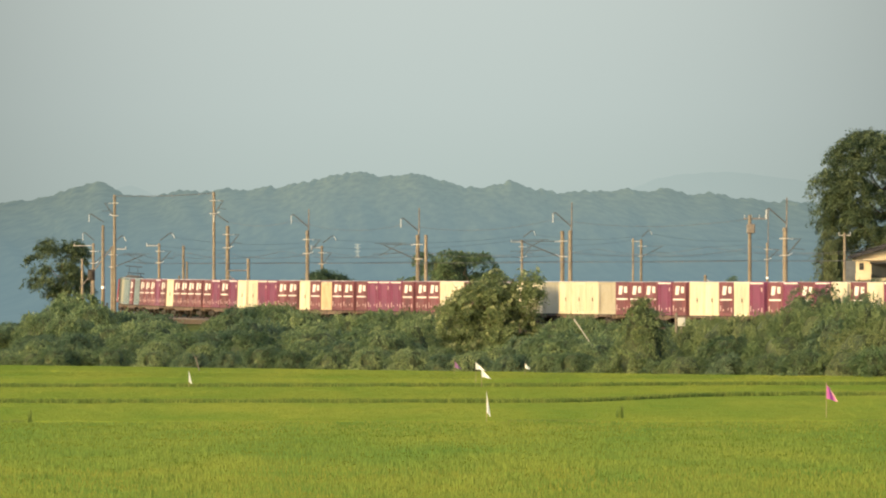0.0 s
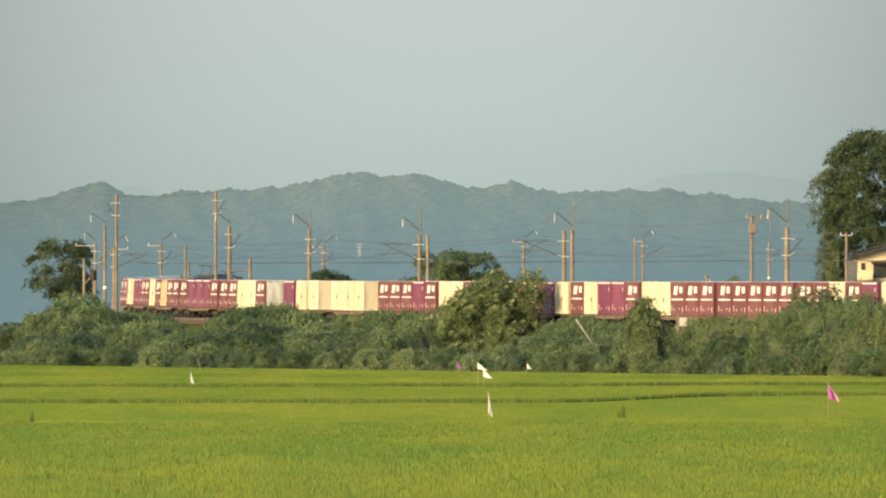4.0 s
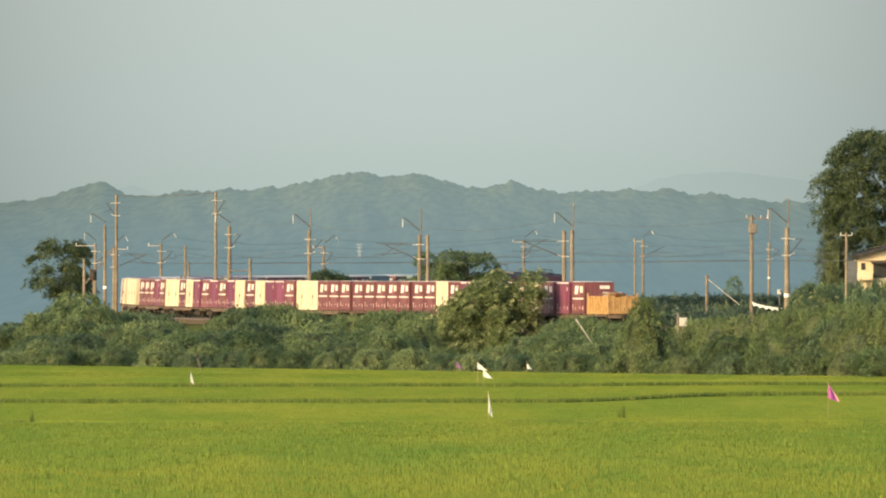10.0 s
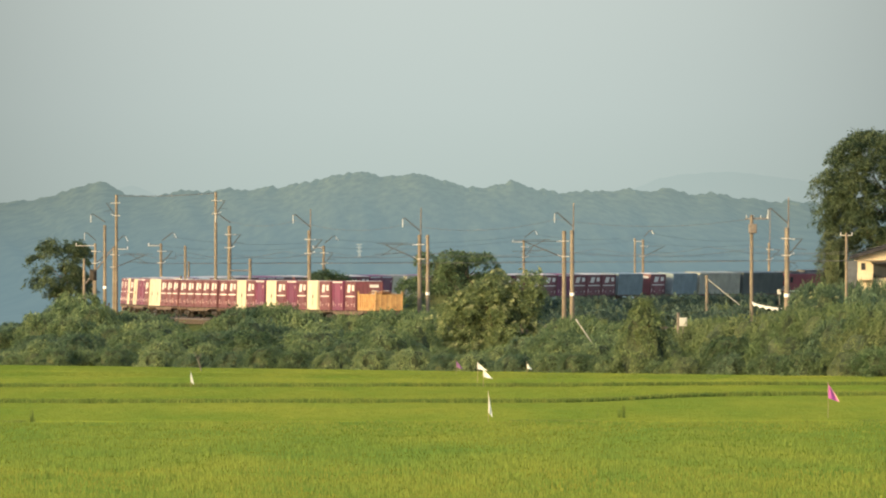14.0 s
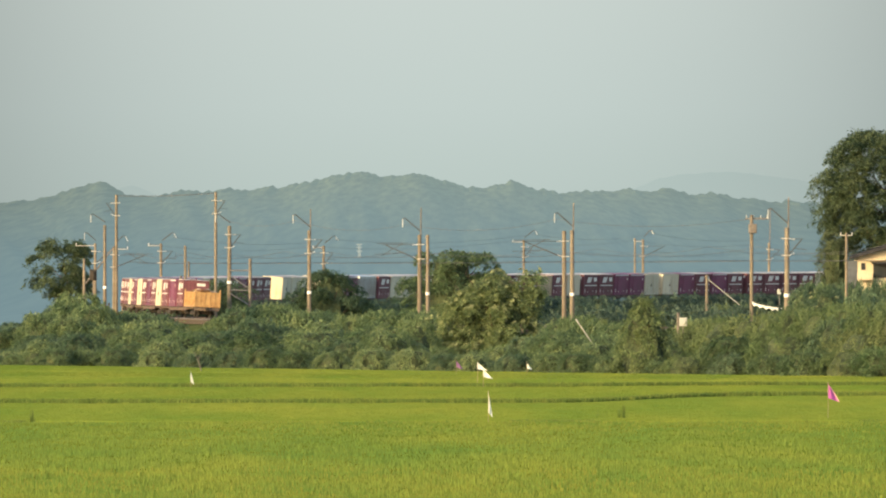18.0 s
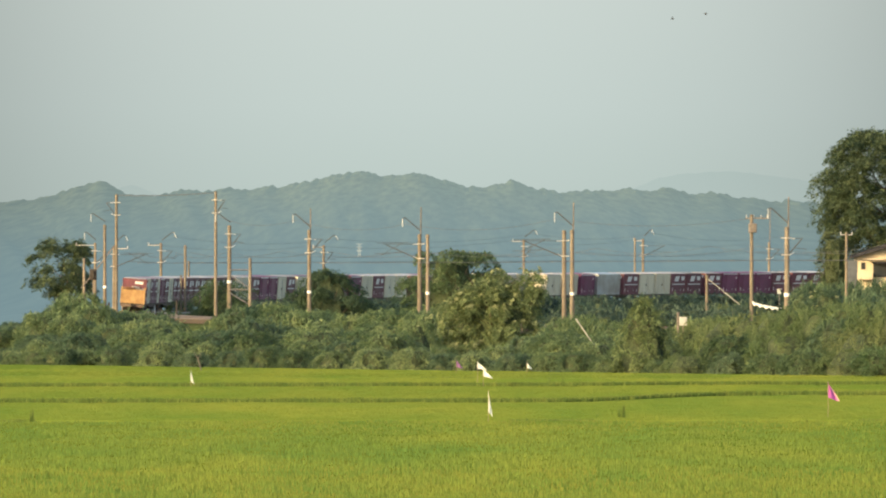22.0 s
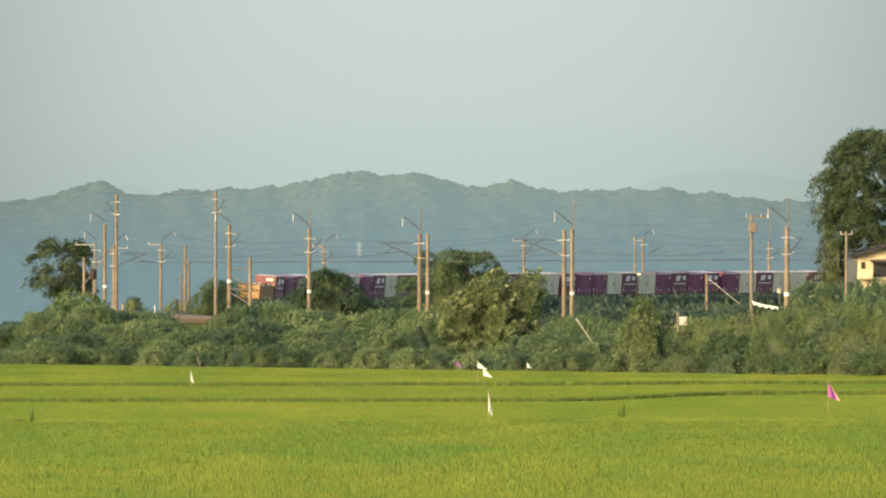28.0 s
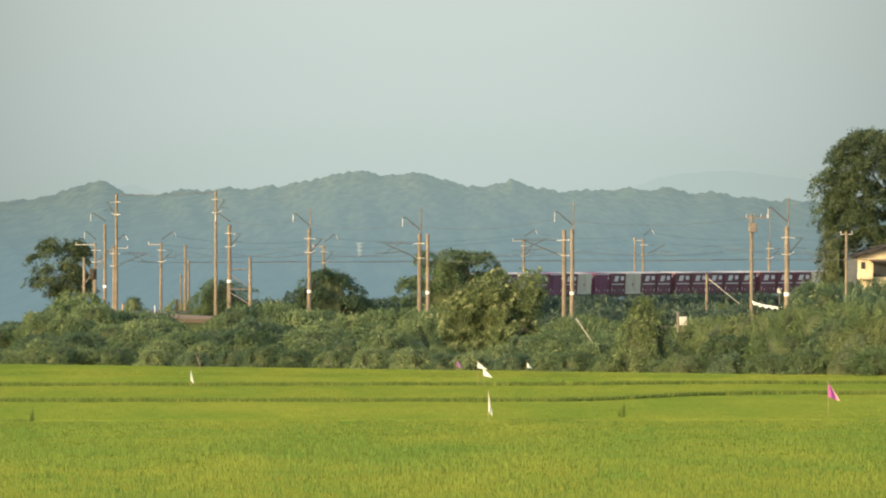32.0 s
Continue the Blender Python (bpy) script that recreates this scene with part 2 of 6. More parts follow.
# ---- mesh helpers ----
def box(bm, cx, cy, cz, sx, sy, sz, bevel=0.0, turn=None):
    """A box by its centre and size, edges rounded by bevel."""
    g = bmesh.ops.create_cube(bm, size=1.0)
    vs = g["verts"]
    bmesh.ops.scale(bm, vec=(sx, sy, sz), verts=vs)
    if bevel:
        es = list({e for v in vs for e in v.link_edges})
        r = bmesh.ops.bevel(bm, geom=es, offset=bevel, segments=2, affect="EDGES", profile=0.5)
        vs = list({v for f in r["faces"] for v in f.verts} | {v for v in vs if v.is_valid})
    m = Matrix.Translation((cx, cy, cz))
    if turn:
        m = m @ turn
    bmesh.ops.transform(bm, matrix=m, verts=vs)
    return vs


def rod(bm, a, b, r1, r2=None, sides=8):
    """A tapered rod from a to b."""
    a, b = Vector(a), Vector(b)
    d = b - a
    q = d.to_track_quat("Z", "Y").to_matrix().to_4x4()
    bmesh.ops.create_cone(bm, cap_ends=True, segments=sides, radius1=r1, radius2=r1 if r2 is None else r2, depth=d.length, matrix=Matrix.Translation((a + b) / 2) @ q)


def link(name, bm, mat, parent=None, label="", smooth=False):
    me = bpy.data.meshes.new(name)
    if smooth:
        for f in bm.faces:
            f.smooth = True
    bm.to_mesh(me)
    bm.free()
    me.materials.append(mat)
    ob = new(name, me)
    ob.parent = parent
    if label:
        ob["label"] = label
    return ob


def part(name, bm, mat, parent, label="", smooth=False):
    """One mesh object under a thing or under a part."""
    return link(name, bm, mat, parent, label, smooth)


def sheet(name, verts, faces, mat, parent=None, smooth=False):
    """An object from arrays of corners and faces."""
    me = bpy.data.meshes.new(name)
    me.from_pydata(verts, [], faces)
    me.materials.append(mat)
    if smooth:
        me.polygons.foreach_set("use_smooth", [True] * len(me.polygons))
    ob = new(name, me)
    ob.parent = parent
    return ob


def empty(name, m=None):
    ob = new(name)
    if m is not None:
        ob.matrix_basis = m
    return ob


def spot(bearing, depth):
    return bearing * depth / 1000


def level(rise, depth):
    return EYE_Z + rise * depth / 1000


# ---- the railway's line ----
# A straight leg, an easing of 109 m, then a curve of 398 m radius to the right.
STEP = 1.0
_s = np.arange(-140.0, 1040.0, STEP)
_curve = np.clip((_s - 222.4) / 109.0, 0, 1) / 397.6
_curve[_s > 690] = 0.0
_th = radians(14.75) - np.cumsum(_curve) * STEP
_x = np.cumsum(-np.sin(_th)) * STEP
_y = np.cumsum(np.cos(_th)) * STEP
_i0 = int(np.argmin(abs(_s)))
_x = _x - _x[_i0] + 50.58
_y = _y - _y[_i0] + 587.15
_u = (np.clip(_s, 60, 660) - 200) / 200
_z = EYE_Z - 3.775 + 0.107 * _u + 0.17 * _u * _u


def line(s, off=0.0, up=0.0):
    """A place s metres along the track, off metres to the right of it, up metres over the rail head."""
    th = float(np.interp(s, _s, _th))
    return Vector((float(np.interp(s, _s, _x)) + off * math.cos(th), float(np.interp(s, _s, _y)) + off * math.sin(th), float(np.interp(s, _s, _z)) + up))


def cant(s):
    """Tilt of the track towards the inside of the curve."""
    return radians(4.4) * float(np.interp(s, _s, _curve)) * 397.6


def line_at(bearing, off, far):
    """The way along the track at which a place off metres beside it shows at the bearing, on the near or the far leg."""
    best = None
    for s in (np.arange(372, 700, 0.25) if far else np.arange(-60, 372, 0.25)):
        p = line(s, off)
        d = abs(1000 * p.x / p.y - bearing)
        if best is None or d < best[0]:
            best = (d, s)
    return best[1]

# ---- ground ----
def ground():
    xs = sorted(set([-5000, -2500, -1200, -500] + list(range(-200, 401, 20)) + [600, 1200, 2500, 5000]))
    ys = [-600, -200, 0, 100, 200] + list(range(250, 1500, 25)) + [1600, 1800, 2200, 3000, 4000, 4950]
    vs = [(x, y, 0.12 * noise.noise(Vector((x / 40, y / 40, 0)))) for y in ys for x in xs]
    w = len(xs)
    fs = [(j * w + i, j * w + i + 1, (j + 1) * w + i + 1, (j + 1) * w + i) for j in range(len(ys) - 1) for i in range(w - 1)]
    ob = sheet("ground", vs, fs, M_BANK, smooth=True)
    tagged(ob, "grassy soil of the plain, mown and weedy", "ground", kind="structure")


def bank():
    """The railway bank: a flat top for two tracks and grassy slopes."""
    prof = [(-11.5, None), (-8.0, -1.9), (-4.6, -0.75), (-2.2, -0.55), (6.0, -0.55), (8.2, -0.8), (12.0, -2.0), (16.0, None)]
    vs, fs = [], []
    ss = np.arange(-130, 1030, 5.0)
    for s in ss:
        for off, up in prof:
            p = line(s, off, up or 0.0)
            if up is None:
                p.z = -0.15
            elif abs(off) > 3:
                p.z += 0.15 * noise.noise(Vector((s / 6, off, 0)))
            vs.append(p)
    w = len(prof)
    for j in range(len(ss) - 1):
        for i in range(w - 1):
            fs.append((j * w + i, j * w + i + 1, (j + 1) * w + i + 1, (j + 1) * w + i))
    tagged(sheet("railway_bank", vs, fs, M_BANK), "grassy railway bank with weedy slopes", "bank", kind="structure")


def track(off, name):
    """Ballast, sleepers and two rails along the line, off metres beside it."""
    vs, fs = [], []
    ss = np.arange(-130, 1030, 2.5)
    prof = [(-2.3, -0.60), (-1.55, -0.21), (1.55, -0.21), (2.3, -0.60)]
    for s in ss:
        for o, up in prof:
            vs.append(line(s, off + o, up - o * cant(s)))
    for j in range(len(ss) - 1):
        for i in range(3):
            fs.append((j * 4 + i, j * 4 + i + 1, j * 4 + 5 + i, j * 4 + 4 + i))
    root = tagged(empty(name), "brown ballasted railway track on the bank", "railway track", kind="structure")
    sheet("ballast", vs, fs, M_BALLAST, root)
    for side in (-0.5335, 0.5335):
        vs, fs = [], []
        for s in ss:
            for o, up in ((-0.07, -0.15), (-0.035, -0.02), (-0.035, 0.0), (0.035, 0.0), (0.035, -0.02), (0.07, -0.15)):
                vs.append(line(s, off + side + o, up - (side + o) * cant(s)))
        for j in range(len(ss) - 1):
            for i in range(5):
                fs.append((j * 6 + i, j * 6 + i + 1, j * 6 + 7 + i, j * 6 + 6 + i))
        sheet("rail", vs, fs, M_RAIL, root)
    vs, fs = [], []
    for s in np.arange(-60, 700, 0.65):
        b = len(vs)
        for up in (-0.24, -0.15):
            for ds, o in ((-0.11, -1.0), (0.11, -1.0), (0.11, 1.0), (-0.11, 1.0)):
                vs.append(line(s + ds, off + o, up - o * cant(s)))
        fs += [(b + 4, b + 5, b + 6, b + 7), (b, b + 1, b + 5, b + 4), (b + 1, b + 2, b + 6, b + 5), (b + 2, b + 3, b + 7, b + 6), (b + 3, b, b + 4, b + 7)]
    tagged(sheet("sleepers", vs, fs, M_SLEEPER, root), kind="stuff")


ground()
bank()
track(0.0, "track_1")
track(3.8, "track_2")

# ---- hills and distance ----
# Summits of the wooded ridge: bearing, rise and half-width.
SUMMITS = [(-36.59, 10.33, 2.6), (-38.89, 9.66, 3.4), (-41.91, 8.51, 3.5), (-46.14, 7.67, 5), (-50.97, 7.31, 6), (-27.42, 9.36, 3.6), (-32.25, 8.64, 3), (-23.19, 9.54, 4), (-18.96, 9.60, 4), (-14.73, 10.27, 4),
           (-11.11, 11.11, 3.2), (-8.70, 11.41, 3.0), (-5.68, 10.93, 3), (-2.78, 11.23, 3.4), (0.36, 10.21, 3), (3.68, 9.60, 4), (5.92, 9.96, 2.2), (7.31, 10.39, 1.8), (8.51, 9.78, 2.0), (10.02, 9.48, 4), (15.46, 9.30, 5),
           (19.69, 9.54, 4), (23.91, 9.54, 4), (28.74, 9.12, 4), (32.97, 8.45, 4), (37.80, 8.15, 5), (43.24, 7.91, 6), (50.48, 7.67, 7)]


def skyline(b):
    """Rise of the wooded ridge at a bearing: the highest of rounded summits."""
    es = [e - 2.2 * (1 - math.exp(-((b - c) / w) ** 2)) - 0.05 * max(0.0, abs(b - c) - w) for c, e, w in SUMMITS]
    return 0.35 * math.log(sum(math.exp(e / 0.35) for e in es)) - 0.04


def hills():
    bs = np.linspace(-60, 60, 560)
    ridge = [EYE_Z + 4.5 * skyline(b) for b in bs]
    ds = np.concatenate([np.linspace(1300, 2300, 12), np.linspace(2400, 4500, 70), np.linspace(4520, 4700, 6)])
    vs, fs = [], []
    for d in ds:
        f = min(1.0, max(0.0, (d - 1900) / 2600)) ** 1.15
        for b, top in zip(bs, ridge):
            x = b * d / 1000
            h = top * f if d <= 4500 else top * (1 - (d - 4500) / 500)
            spur = noise.fractal(Vector((b / 4.6 + 1.6 * f, d / 1500, 0.3)), 1.0, 2.0, 2)
            canopy = 1.1 * noise.noise(Vector((x / 2.6, 0, 3))) + 0.7 * noise.noise(Vector((x / 8.0, 0, 5))) if d > 4300 else 0.0
            vs.append((x, d, 0.25 + h + 16.0 * spur * f * (1.0 - f) + canopy * 1.2))
    w = len(bs)
    for j in range(len(ds) - 1):
        for i in range(w - 1):
            fs.append((j * w + i, j * w + i + 1, (j + 1) * w + i + 1, (j + 1) * w + i))
    tagged(sheet("backdrop_hills", vs, fs, M_HILL, smooth=True), "blue-green wooded hills, summer haze mixed in as glow", "hills", kind="structure")
    vs, fs = [], []
    bs = np.linspace(-70, 70, 300)
    for b in bs:
        h = 46 + sum(e * math.exp(-((b - c) / w) ** 2) for c, e, w in ((31.1, 14, 6.5), (23.5, 9.5, 5.5), (39.0, 8, 5.0), (-33.3, 9, 3.0), (-18.4, 5, 5.0)))
        h += 1.0 * noise.noise(Vector((b / 2.0, 0, 1))) + 0.5 * noise.noise(Vector((b * 1.5, 0, 1)))
        vs += [(b * 4.85, 4850, -1), (b * 4.85, 4850, h), (b * 4.9, 4900, h * 0.9)]
    for i in range(len(bs) - 1):
        fs += [(3 * i, 3 * i + 3, 3 * i + 4, 3 * i + 1), (3 * i + 1, 3 * i + 4, 3 * i + 5, 3 * i + 2)]
    tagged(sheet("backdrop_far_ridge", vs, fs, M_FARHILL, smooth=True), "pale far ridge, haze mixed in as glow", "hills", kind="structure")
    # a glowing sheet for the hazy sky over the ridges, vignetting painted in
    vs = [(x, 4960, z) for z in (-5, 40, 90, 140, 200, 420) for x in np.linspace(-520, 520, 9)]
    fs = [(j * 9 + i, j * 9 + i + 1, j * 9 + 10 + i, j * 9 + 9 + i) for j in range(5) for i in range(8)]
    tagged(sheet("backdrop_sky", vs, fs, M_SKY), "pale hazy evening sky, a glowing sheet dimmed at the sides", "sky", kind="structure")


hills()

# ---- rice ----
RICE_TOP = 0.75


# Edges of the paddies: depth on the line of sight, skew, and a soft bend to the right.
EDGES = [(255, 0.0, 0.0), (421, 0.06, 0.0), (485, 0.04, 30.0), (558, 0.08, 6.0), (604, -0.4, 0.0), (631, -0.7, 0.0), (653, -1.4, 0.0)]


def edge(k, x):
    c, skew, bend = EDGES[k]
    return c + skew * x + bend / (1 + math.exp(-(x - 11) / 1.8))


def rice():
    """Paddies: a closed canopy, and tufts of blades that stand out of it."""
    rng = np.random.default_rng(4)
    for k in range(6):
        vs, fs = [], []
        nx, ny = 60, 24
        for j in range(ny + 1):
            for i in range(nx + 1):
                x = -45 + 90 * i / nx
                y0, y1 = edge(k, x) + (0.2 if k == 1 and x > -17 else 0.8), edge(k + 1, x) - (0.2 if k == 0 and x > -17 else 0.8)
                y = y0 + (y1 - y0) * j / ny
                vs.append((x, y, RICE_TOP - 0.05 + 0.04 * noise.noise(Vector((x / 3, y / 5, 0)))))
        w = nx + 1
        for j in range(ny):
            for i in range(nx):
                fs.append((j * w + i, j * w + i + 1, (j + 1) * w + i + 1, (j + 1) * w + i))
        n0 = len(vs)
        for i in range(nx + 1):
            vs.append((vs[i][0], vs[i][1], 0))
        for i in range(nx):
            fs.append((n0 + i, n0 + i + 1, i + 1, i))
        paddy = tagged(sheet("rice_paddy", vs, fs, M_RICE, smooth=True), "dense green rice standing in a flooded paddy", "rice field", kind="stuff")
        n = (30000, 7000, 7000, 3500, 2000, 2000)[k]
        t = rng.random(n)
        if k == 0:
            t = t ** 1.3
        ym = edge(k, 0) + (edge(k + 1, 0) - edge(k, 0)) * t
        x = (rng.random(n) - 0.5) * 0.108 * (ym + 12)
        y = np.array([edge(k, a) + 0.8 + (edge(k + 1, a) - edge(k, a) - 1.6) * q for a, q in zip(x, t)])
        hgt = 0.03 + 0.06 * rng.random(n) + 0.05 * np.array([noise.noise(Vector((a / 2.5, b / 8, 0))) for a, b in zip(x, y)])
        hgt = hgt * np.clip(2.6 - (y - 255) / 90, 0.9, 2.6) if k == 0 else hgt * 0.5
        V = np.zeros((n, 4, 5, 3))
        for q in range(4):
            ang = rng.random(n) * 6.283
            px = x + 0.12 * rng.standard_normal(n)
            py = y + 0.2 * rng.standard_normal(n)
            wd = (0.012 + 0.016 * rng.random(n)) if k == 0 else (0.008 + 0.009 * rng.random(n))
            lean = 0.09 * rng.random(n)
            tip = RICE_TOP + hgt * (0.6 + 0.6 * rng.random(n))
            ca, sa = np.cos(ang), np.sin(ang)
            for c, (sw, hh, ll) in enumerate(((-1, 0, 0), (1, 0, 0), (0.9, 0.62, 0.4), (-0.9, 0.62, 0.4), (0.0, 1.0, 1.0))):
                V[:, q, c, 0] = px + sw * wd + ll * lean * ca
                V[:, q, c, 1] = py + sw * wd * 0.6 * sa + ll * lean * sa
                V[:, q, c, 2] = (RICE_TOP - 0.30) * (1 - hh) + tip * hh
        V = V.reshape(-1, 3)
        m = n * 4
        base = (np.arange(m) * 5)[:, None]
        quads = base + np.array([0, 1, 2, 3])
        tris = base + np.array([3, 2, 4])
        blades = sheet("rice_blades", V.tolist(), quads.tolist() + tris.tolist(), M_BLADE_NEAR if k == 0 else M_BLADE, paddy)
        tagged(blades, kind="stuff")


def ears():
    """Ripening ears over the earliest rows: at the near headland and along one paddy's far edge."""
    rng = np.random.default_rng(12)
    for n, y0, y1, x0, x1, tall in ((12000, 270, 312, -15.5, 15.5, 1.2), (4200, 385, 419, -11, 24, 0.55)):
        y = y0 + (y1 - y0) * (rng.random(n) ** 1.6 if y0 < 300 else 1 - rng.random(n) ** 1.5)
        x = x0 + (x1 - x0) * rng.random(n)
        keep = np.array([noise.noise(Vector((a / 1.6, b / 7, 3))) + 0.5 * noise.noise(Vector((a / 0.5, b / 3, 1))) > -0.15 for a, b in zip(x, y)])
        x, y = x[keep], y[keep]
        a, h = rng.random(len(x)) * 6.283, RICE_TOP + tall * (0.05 + 0.10 * rng.random(len(x)))
        ca, sa = np.cos(a), np.sin(a)
        V = np.stack([np.stack([x - 0.009, y, h - 0.22], 1), np.stack([x + 0.009, y, h - 0.22], 1), np.stack([x + 0.016 + 0.03 * ca, y + 0.03 * sa, h - 0.03], 1),
                      np.stack([x + 0.07 * ca, y + 0.07 * sa, h], 1), np.stack([x - 0.016 + 0.03 * ca, y + 0.03 * sa, h - 0.03], 1)], axis=1).reshape(-1, 3)
        F = (np.arange(len(x)) * 5)[:, None] + np.arange(5)
        tagged(sheet("rice_ears", V.tolist(), F.tolist(), M_EAR), "yellowing ripe ears over the green rice", "rice", kind="stuff")


def levees():
    rng = np.random.default_rng(8)
    for k in range(1, 7):
        vs, fs = [], []
        n = 7000 if k < 4 else 2500
        xs = (rng.random(n) - 0.5) * 90
        for x in xs:
            yy = edge(k, x) - 0.2 + 0.42 * rng.standard_normal()
            h = 0.84 + (0.10 if k in (2, 3) else 0.0) + 0.07 * rng.random() ** 2 + 0.035 * noise.noise(Vector((x / 3.0, k * 9.1, 0)))
            if k in (4, 5, 6):
                h -= 0.17 if k == 6 else 0.10
            if k == 1 and noise.noise(Vector((x / 9.0, 2, 0))) > -0.1:
                h -= 0.16
            elif k == 1:
                h -= 0.05
            w = 0.012 + 0.02 * rng.random()
            a = rng.random() * 6.283
            lx, ly = 0.15 * math.cos(a), 0.15 * math.sin(a)
            b = len(vs)
            vs += [(x - w, yy, 0.1), (x + w, yy, 0.1), (x + w * 1.4 + lx * 0.5, yy + ly * 0.5, h * 0.75), (x + lx, yy + ly, h), (x - w * 1.4 + lx * 0.5, yy + ly * 0.5, h * 0.75)]
            fs.append((b, b + 1, b + 2, b + 3, b + 4))
        tagged(sheet("levee_weeds", vs, fs, M_WEED), "dark weeds along a paddy levee", "weeds", kind="stuff")
        vs = []
        for i in range(181):
            x = -45 + 0.5 * i
            crest = (0.88 if k in (2, 3) else 0.25 if k == 1 and x > -17 else 0.68) * (1 + 0.07 * noise.noise(Vector((x / 2.2, k * 5.0, 0))))
            for dy, z in ((-0.75, 0.0), (-0.42, crest * 0.9), (0.3, crest), (0.75, 0.0)):
                vs.append((x, edge(k, x) + dy, z))
        fs = [(4 * i + c, 4 * i + c + 1, 4 * i + 5 + c, 4 * i + 4 + c) for i in range(180) for c in range(3)]
        tagged(sheet("levee", vs, fs, M_LEVEE), "low grassy levee between paddies", "levee", kind="structure")


rice()
ears()
levees()

# ---- trees and bushes ----
def reach_at(knots, h):
    """Reach of a crown's outline to the left and to the right at a height."""
    hs = [k[0] for k in knots]
    return float(np.interp(h, hs, [k[1] for k in knots])), float(np.interp(h, hs, [k[2] for k in knots]))


def spray_mesh(name, seed, knots, clumps, leaves, leaf, size, mat, gap=0.30, lump=0.32, freq=1.9, core=0.5, slim=0.46, deep=0.9, flat=0.45, heads=None, boughs=0, bough_size=1.0):
    """A crown of tilted sprays of leaves, set in uneven boughs inside an outline of (height, left, right), with gaps
    between the boughs.
    core: size of the solid filler inside, coloured dark like shaded twigs and leaves; heads: pale flower heads on the
    upper sprays instead of the leaves."""
    rng = np.random.default_rng(seed)
    low, top = knots[0][0], knots[-1][0]
    tall = top - low
    wide = max(k[1] + k[2] for k in knots) / 2
    V, F, count = [], [], 0
    if core:
        rings, around = 9, 14
        grid = []
        for j in range(rings):
            h = low + tall * (0.02 + 0.90 * j / (rings - 1))
            l, r = reach_at(knots, h)
            for i in range(around):
                a = 6.2832 * i / around
                q = core * (1 + 0.35 * noise.noise(Vector((math.cos(a) * 1.6 + seed, math.sin(a) * 1.6, 4 * (h - low) / tall))))
                grid.append((math.cos(a) * (r if math.cos(a) > 0 else l) * q, math.sin(a) * (l + r) / 2 * deep * q, h - 0.06 * tall))
        for j in range(rings - 1):
            for i in range(around):
                F.append((j * around + i, j * around + (i + 1) % around, (j + 1) * around + (i + 1) % around, (j + 1) * around + i))
        F.append(tuple((rings - 1) * around + i for i in range(around)))
        V.append(np.array(grid))
        count = len(grid)
    places = []
    knobs = []
    tries = 0
    while len(knobs if boughs else places) < (boughs or clumps) and tries < (boughs or clumps) * 8:
        tries += 1
        f = 1 - rng.random() ** 1.1 * 0.99
        h = low + (tall - (0.6 * size + (0.45 * bough_size if boughs else 0))) * f
        l, r = reach_at(knots, h)
        if rng.random() > (0.25 * wide + 0.5 * (l + r)) / (1.25 * wide):
            continue
        a = rng.random() * 6.2832
        ca, sa = math.cos(a), math.sin(a)
        d = Vector((ca * 1.3, sa * 1.3, 2.2 * f))
        thick = noise.noise(d * freq + Vector((seed * 3.7, 0, 0))) + 0.5 * noise.noise(d * freq * 2.3 + Vector((0, seed * 2.1, 0)))
        if thick < -gap:
            continue
        q = min(1.04, 1 - lump * 0.5 + lump * 1.5 * thick) * (0.76 + 0.24 * rng.random() ** 0.5)
        if boughs:
            q = (0.35 + 0.65 * rng.random() ** 0.45) * max(0.3, 1 - 0.72 * bough_size / max(0.5, r if ca > 0 else l))
        ctr = np.array([ca * (r if ca > 0 else l) * q + (r - l) * 0.06 * f, sa * (l + r) / 2 * deep * q, h])
        if heads is not None and not boughs and (thick < 0.0 or f < 0.35 or rng.random() > heads):
            continue
        out = np.array([ca, sa, 0.15 + 0.8 * f * f])
        out /= np.linalg.norm(out)
        (knobs if boughs else places).append((ctr, out))
    while boughs and len(places) < clumps:
        # sprays over the upper and outer sides of each bough
        ctr, out = knobs[rng.integers(len(knobs))]
        e = rng.standard_normal(3)
        e /= np.linalg.norm(e)
        if e[2] < -0.35 or np.dot(e, out) < -0.5 or (heads is not None and e[2] < 0.25):
            continue
        places.append((ctr + e * bough_size * (0.75 + 0.3 * rng.random()) * np.array([1.15, 1.15, 0.72]), e * 0.75 + out * 0.35))
    for ctr, out in places:
        out = out / np.linalg.norm(out)
        n = 0.75 * out + np.array([0, 0, flat]) + 0.30 * rng.standard_normal(3)
        n /= np.linalg.norm(n)
        t1 = out - n * np.dot(out, n) - np.array([0, 0, 0.35])
        t1 = t1 - n * np.dot(t1, n)
        t1 /= np.linalg.norm(t1) + 1e-6
        t2 = np.cross(n, t1)
        cs = size * (0.6 + 0.8 * rng.random())
        rr, aa = np.sqrt(rng.random(leaves)), rng.random(leaves) * 6.2832
        u, v, w = rr * np.cos(aa), rr * np.sin(aa), rng.standard_normal(leaves)
        p = ctr + cs * (np.outer(u * 1.15, t1) + np.outer(v * 0.8, t2) + np.outer(0.22 * w - 0.25 * rr * rr, n))
        m = n + 0.42 * rng.standard_normal((leaves, 3))
        m /= np.linalg.norm(m, axis=1)[:, None]
        t = t1 * 1.0 + np.outer(v, t2) + 0.5 * rng.standard_normal((leaves, 3))
        t -= m * np.sum(t * m, axis=1)[:, None]
        t /= np.linalg.norm(t, axis=1)[:, None]
        b = np.cross(m, t)
        ls = leaf * (0.6 + 0.8 * rng.random((leaves, 1)))
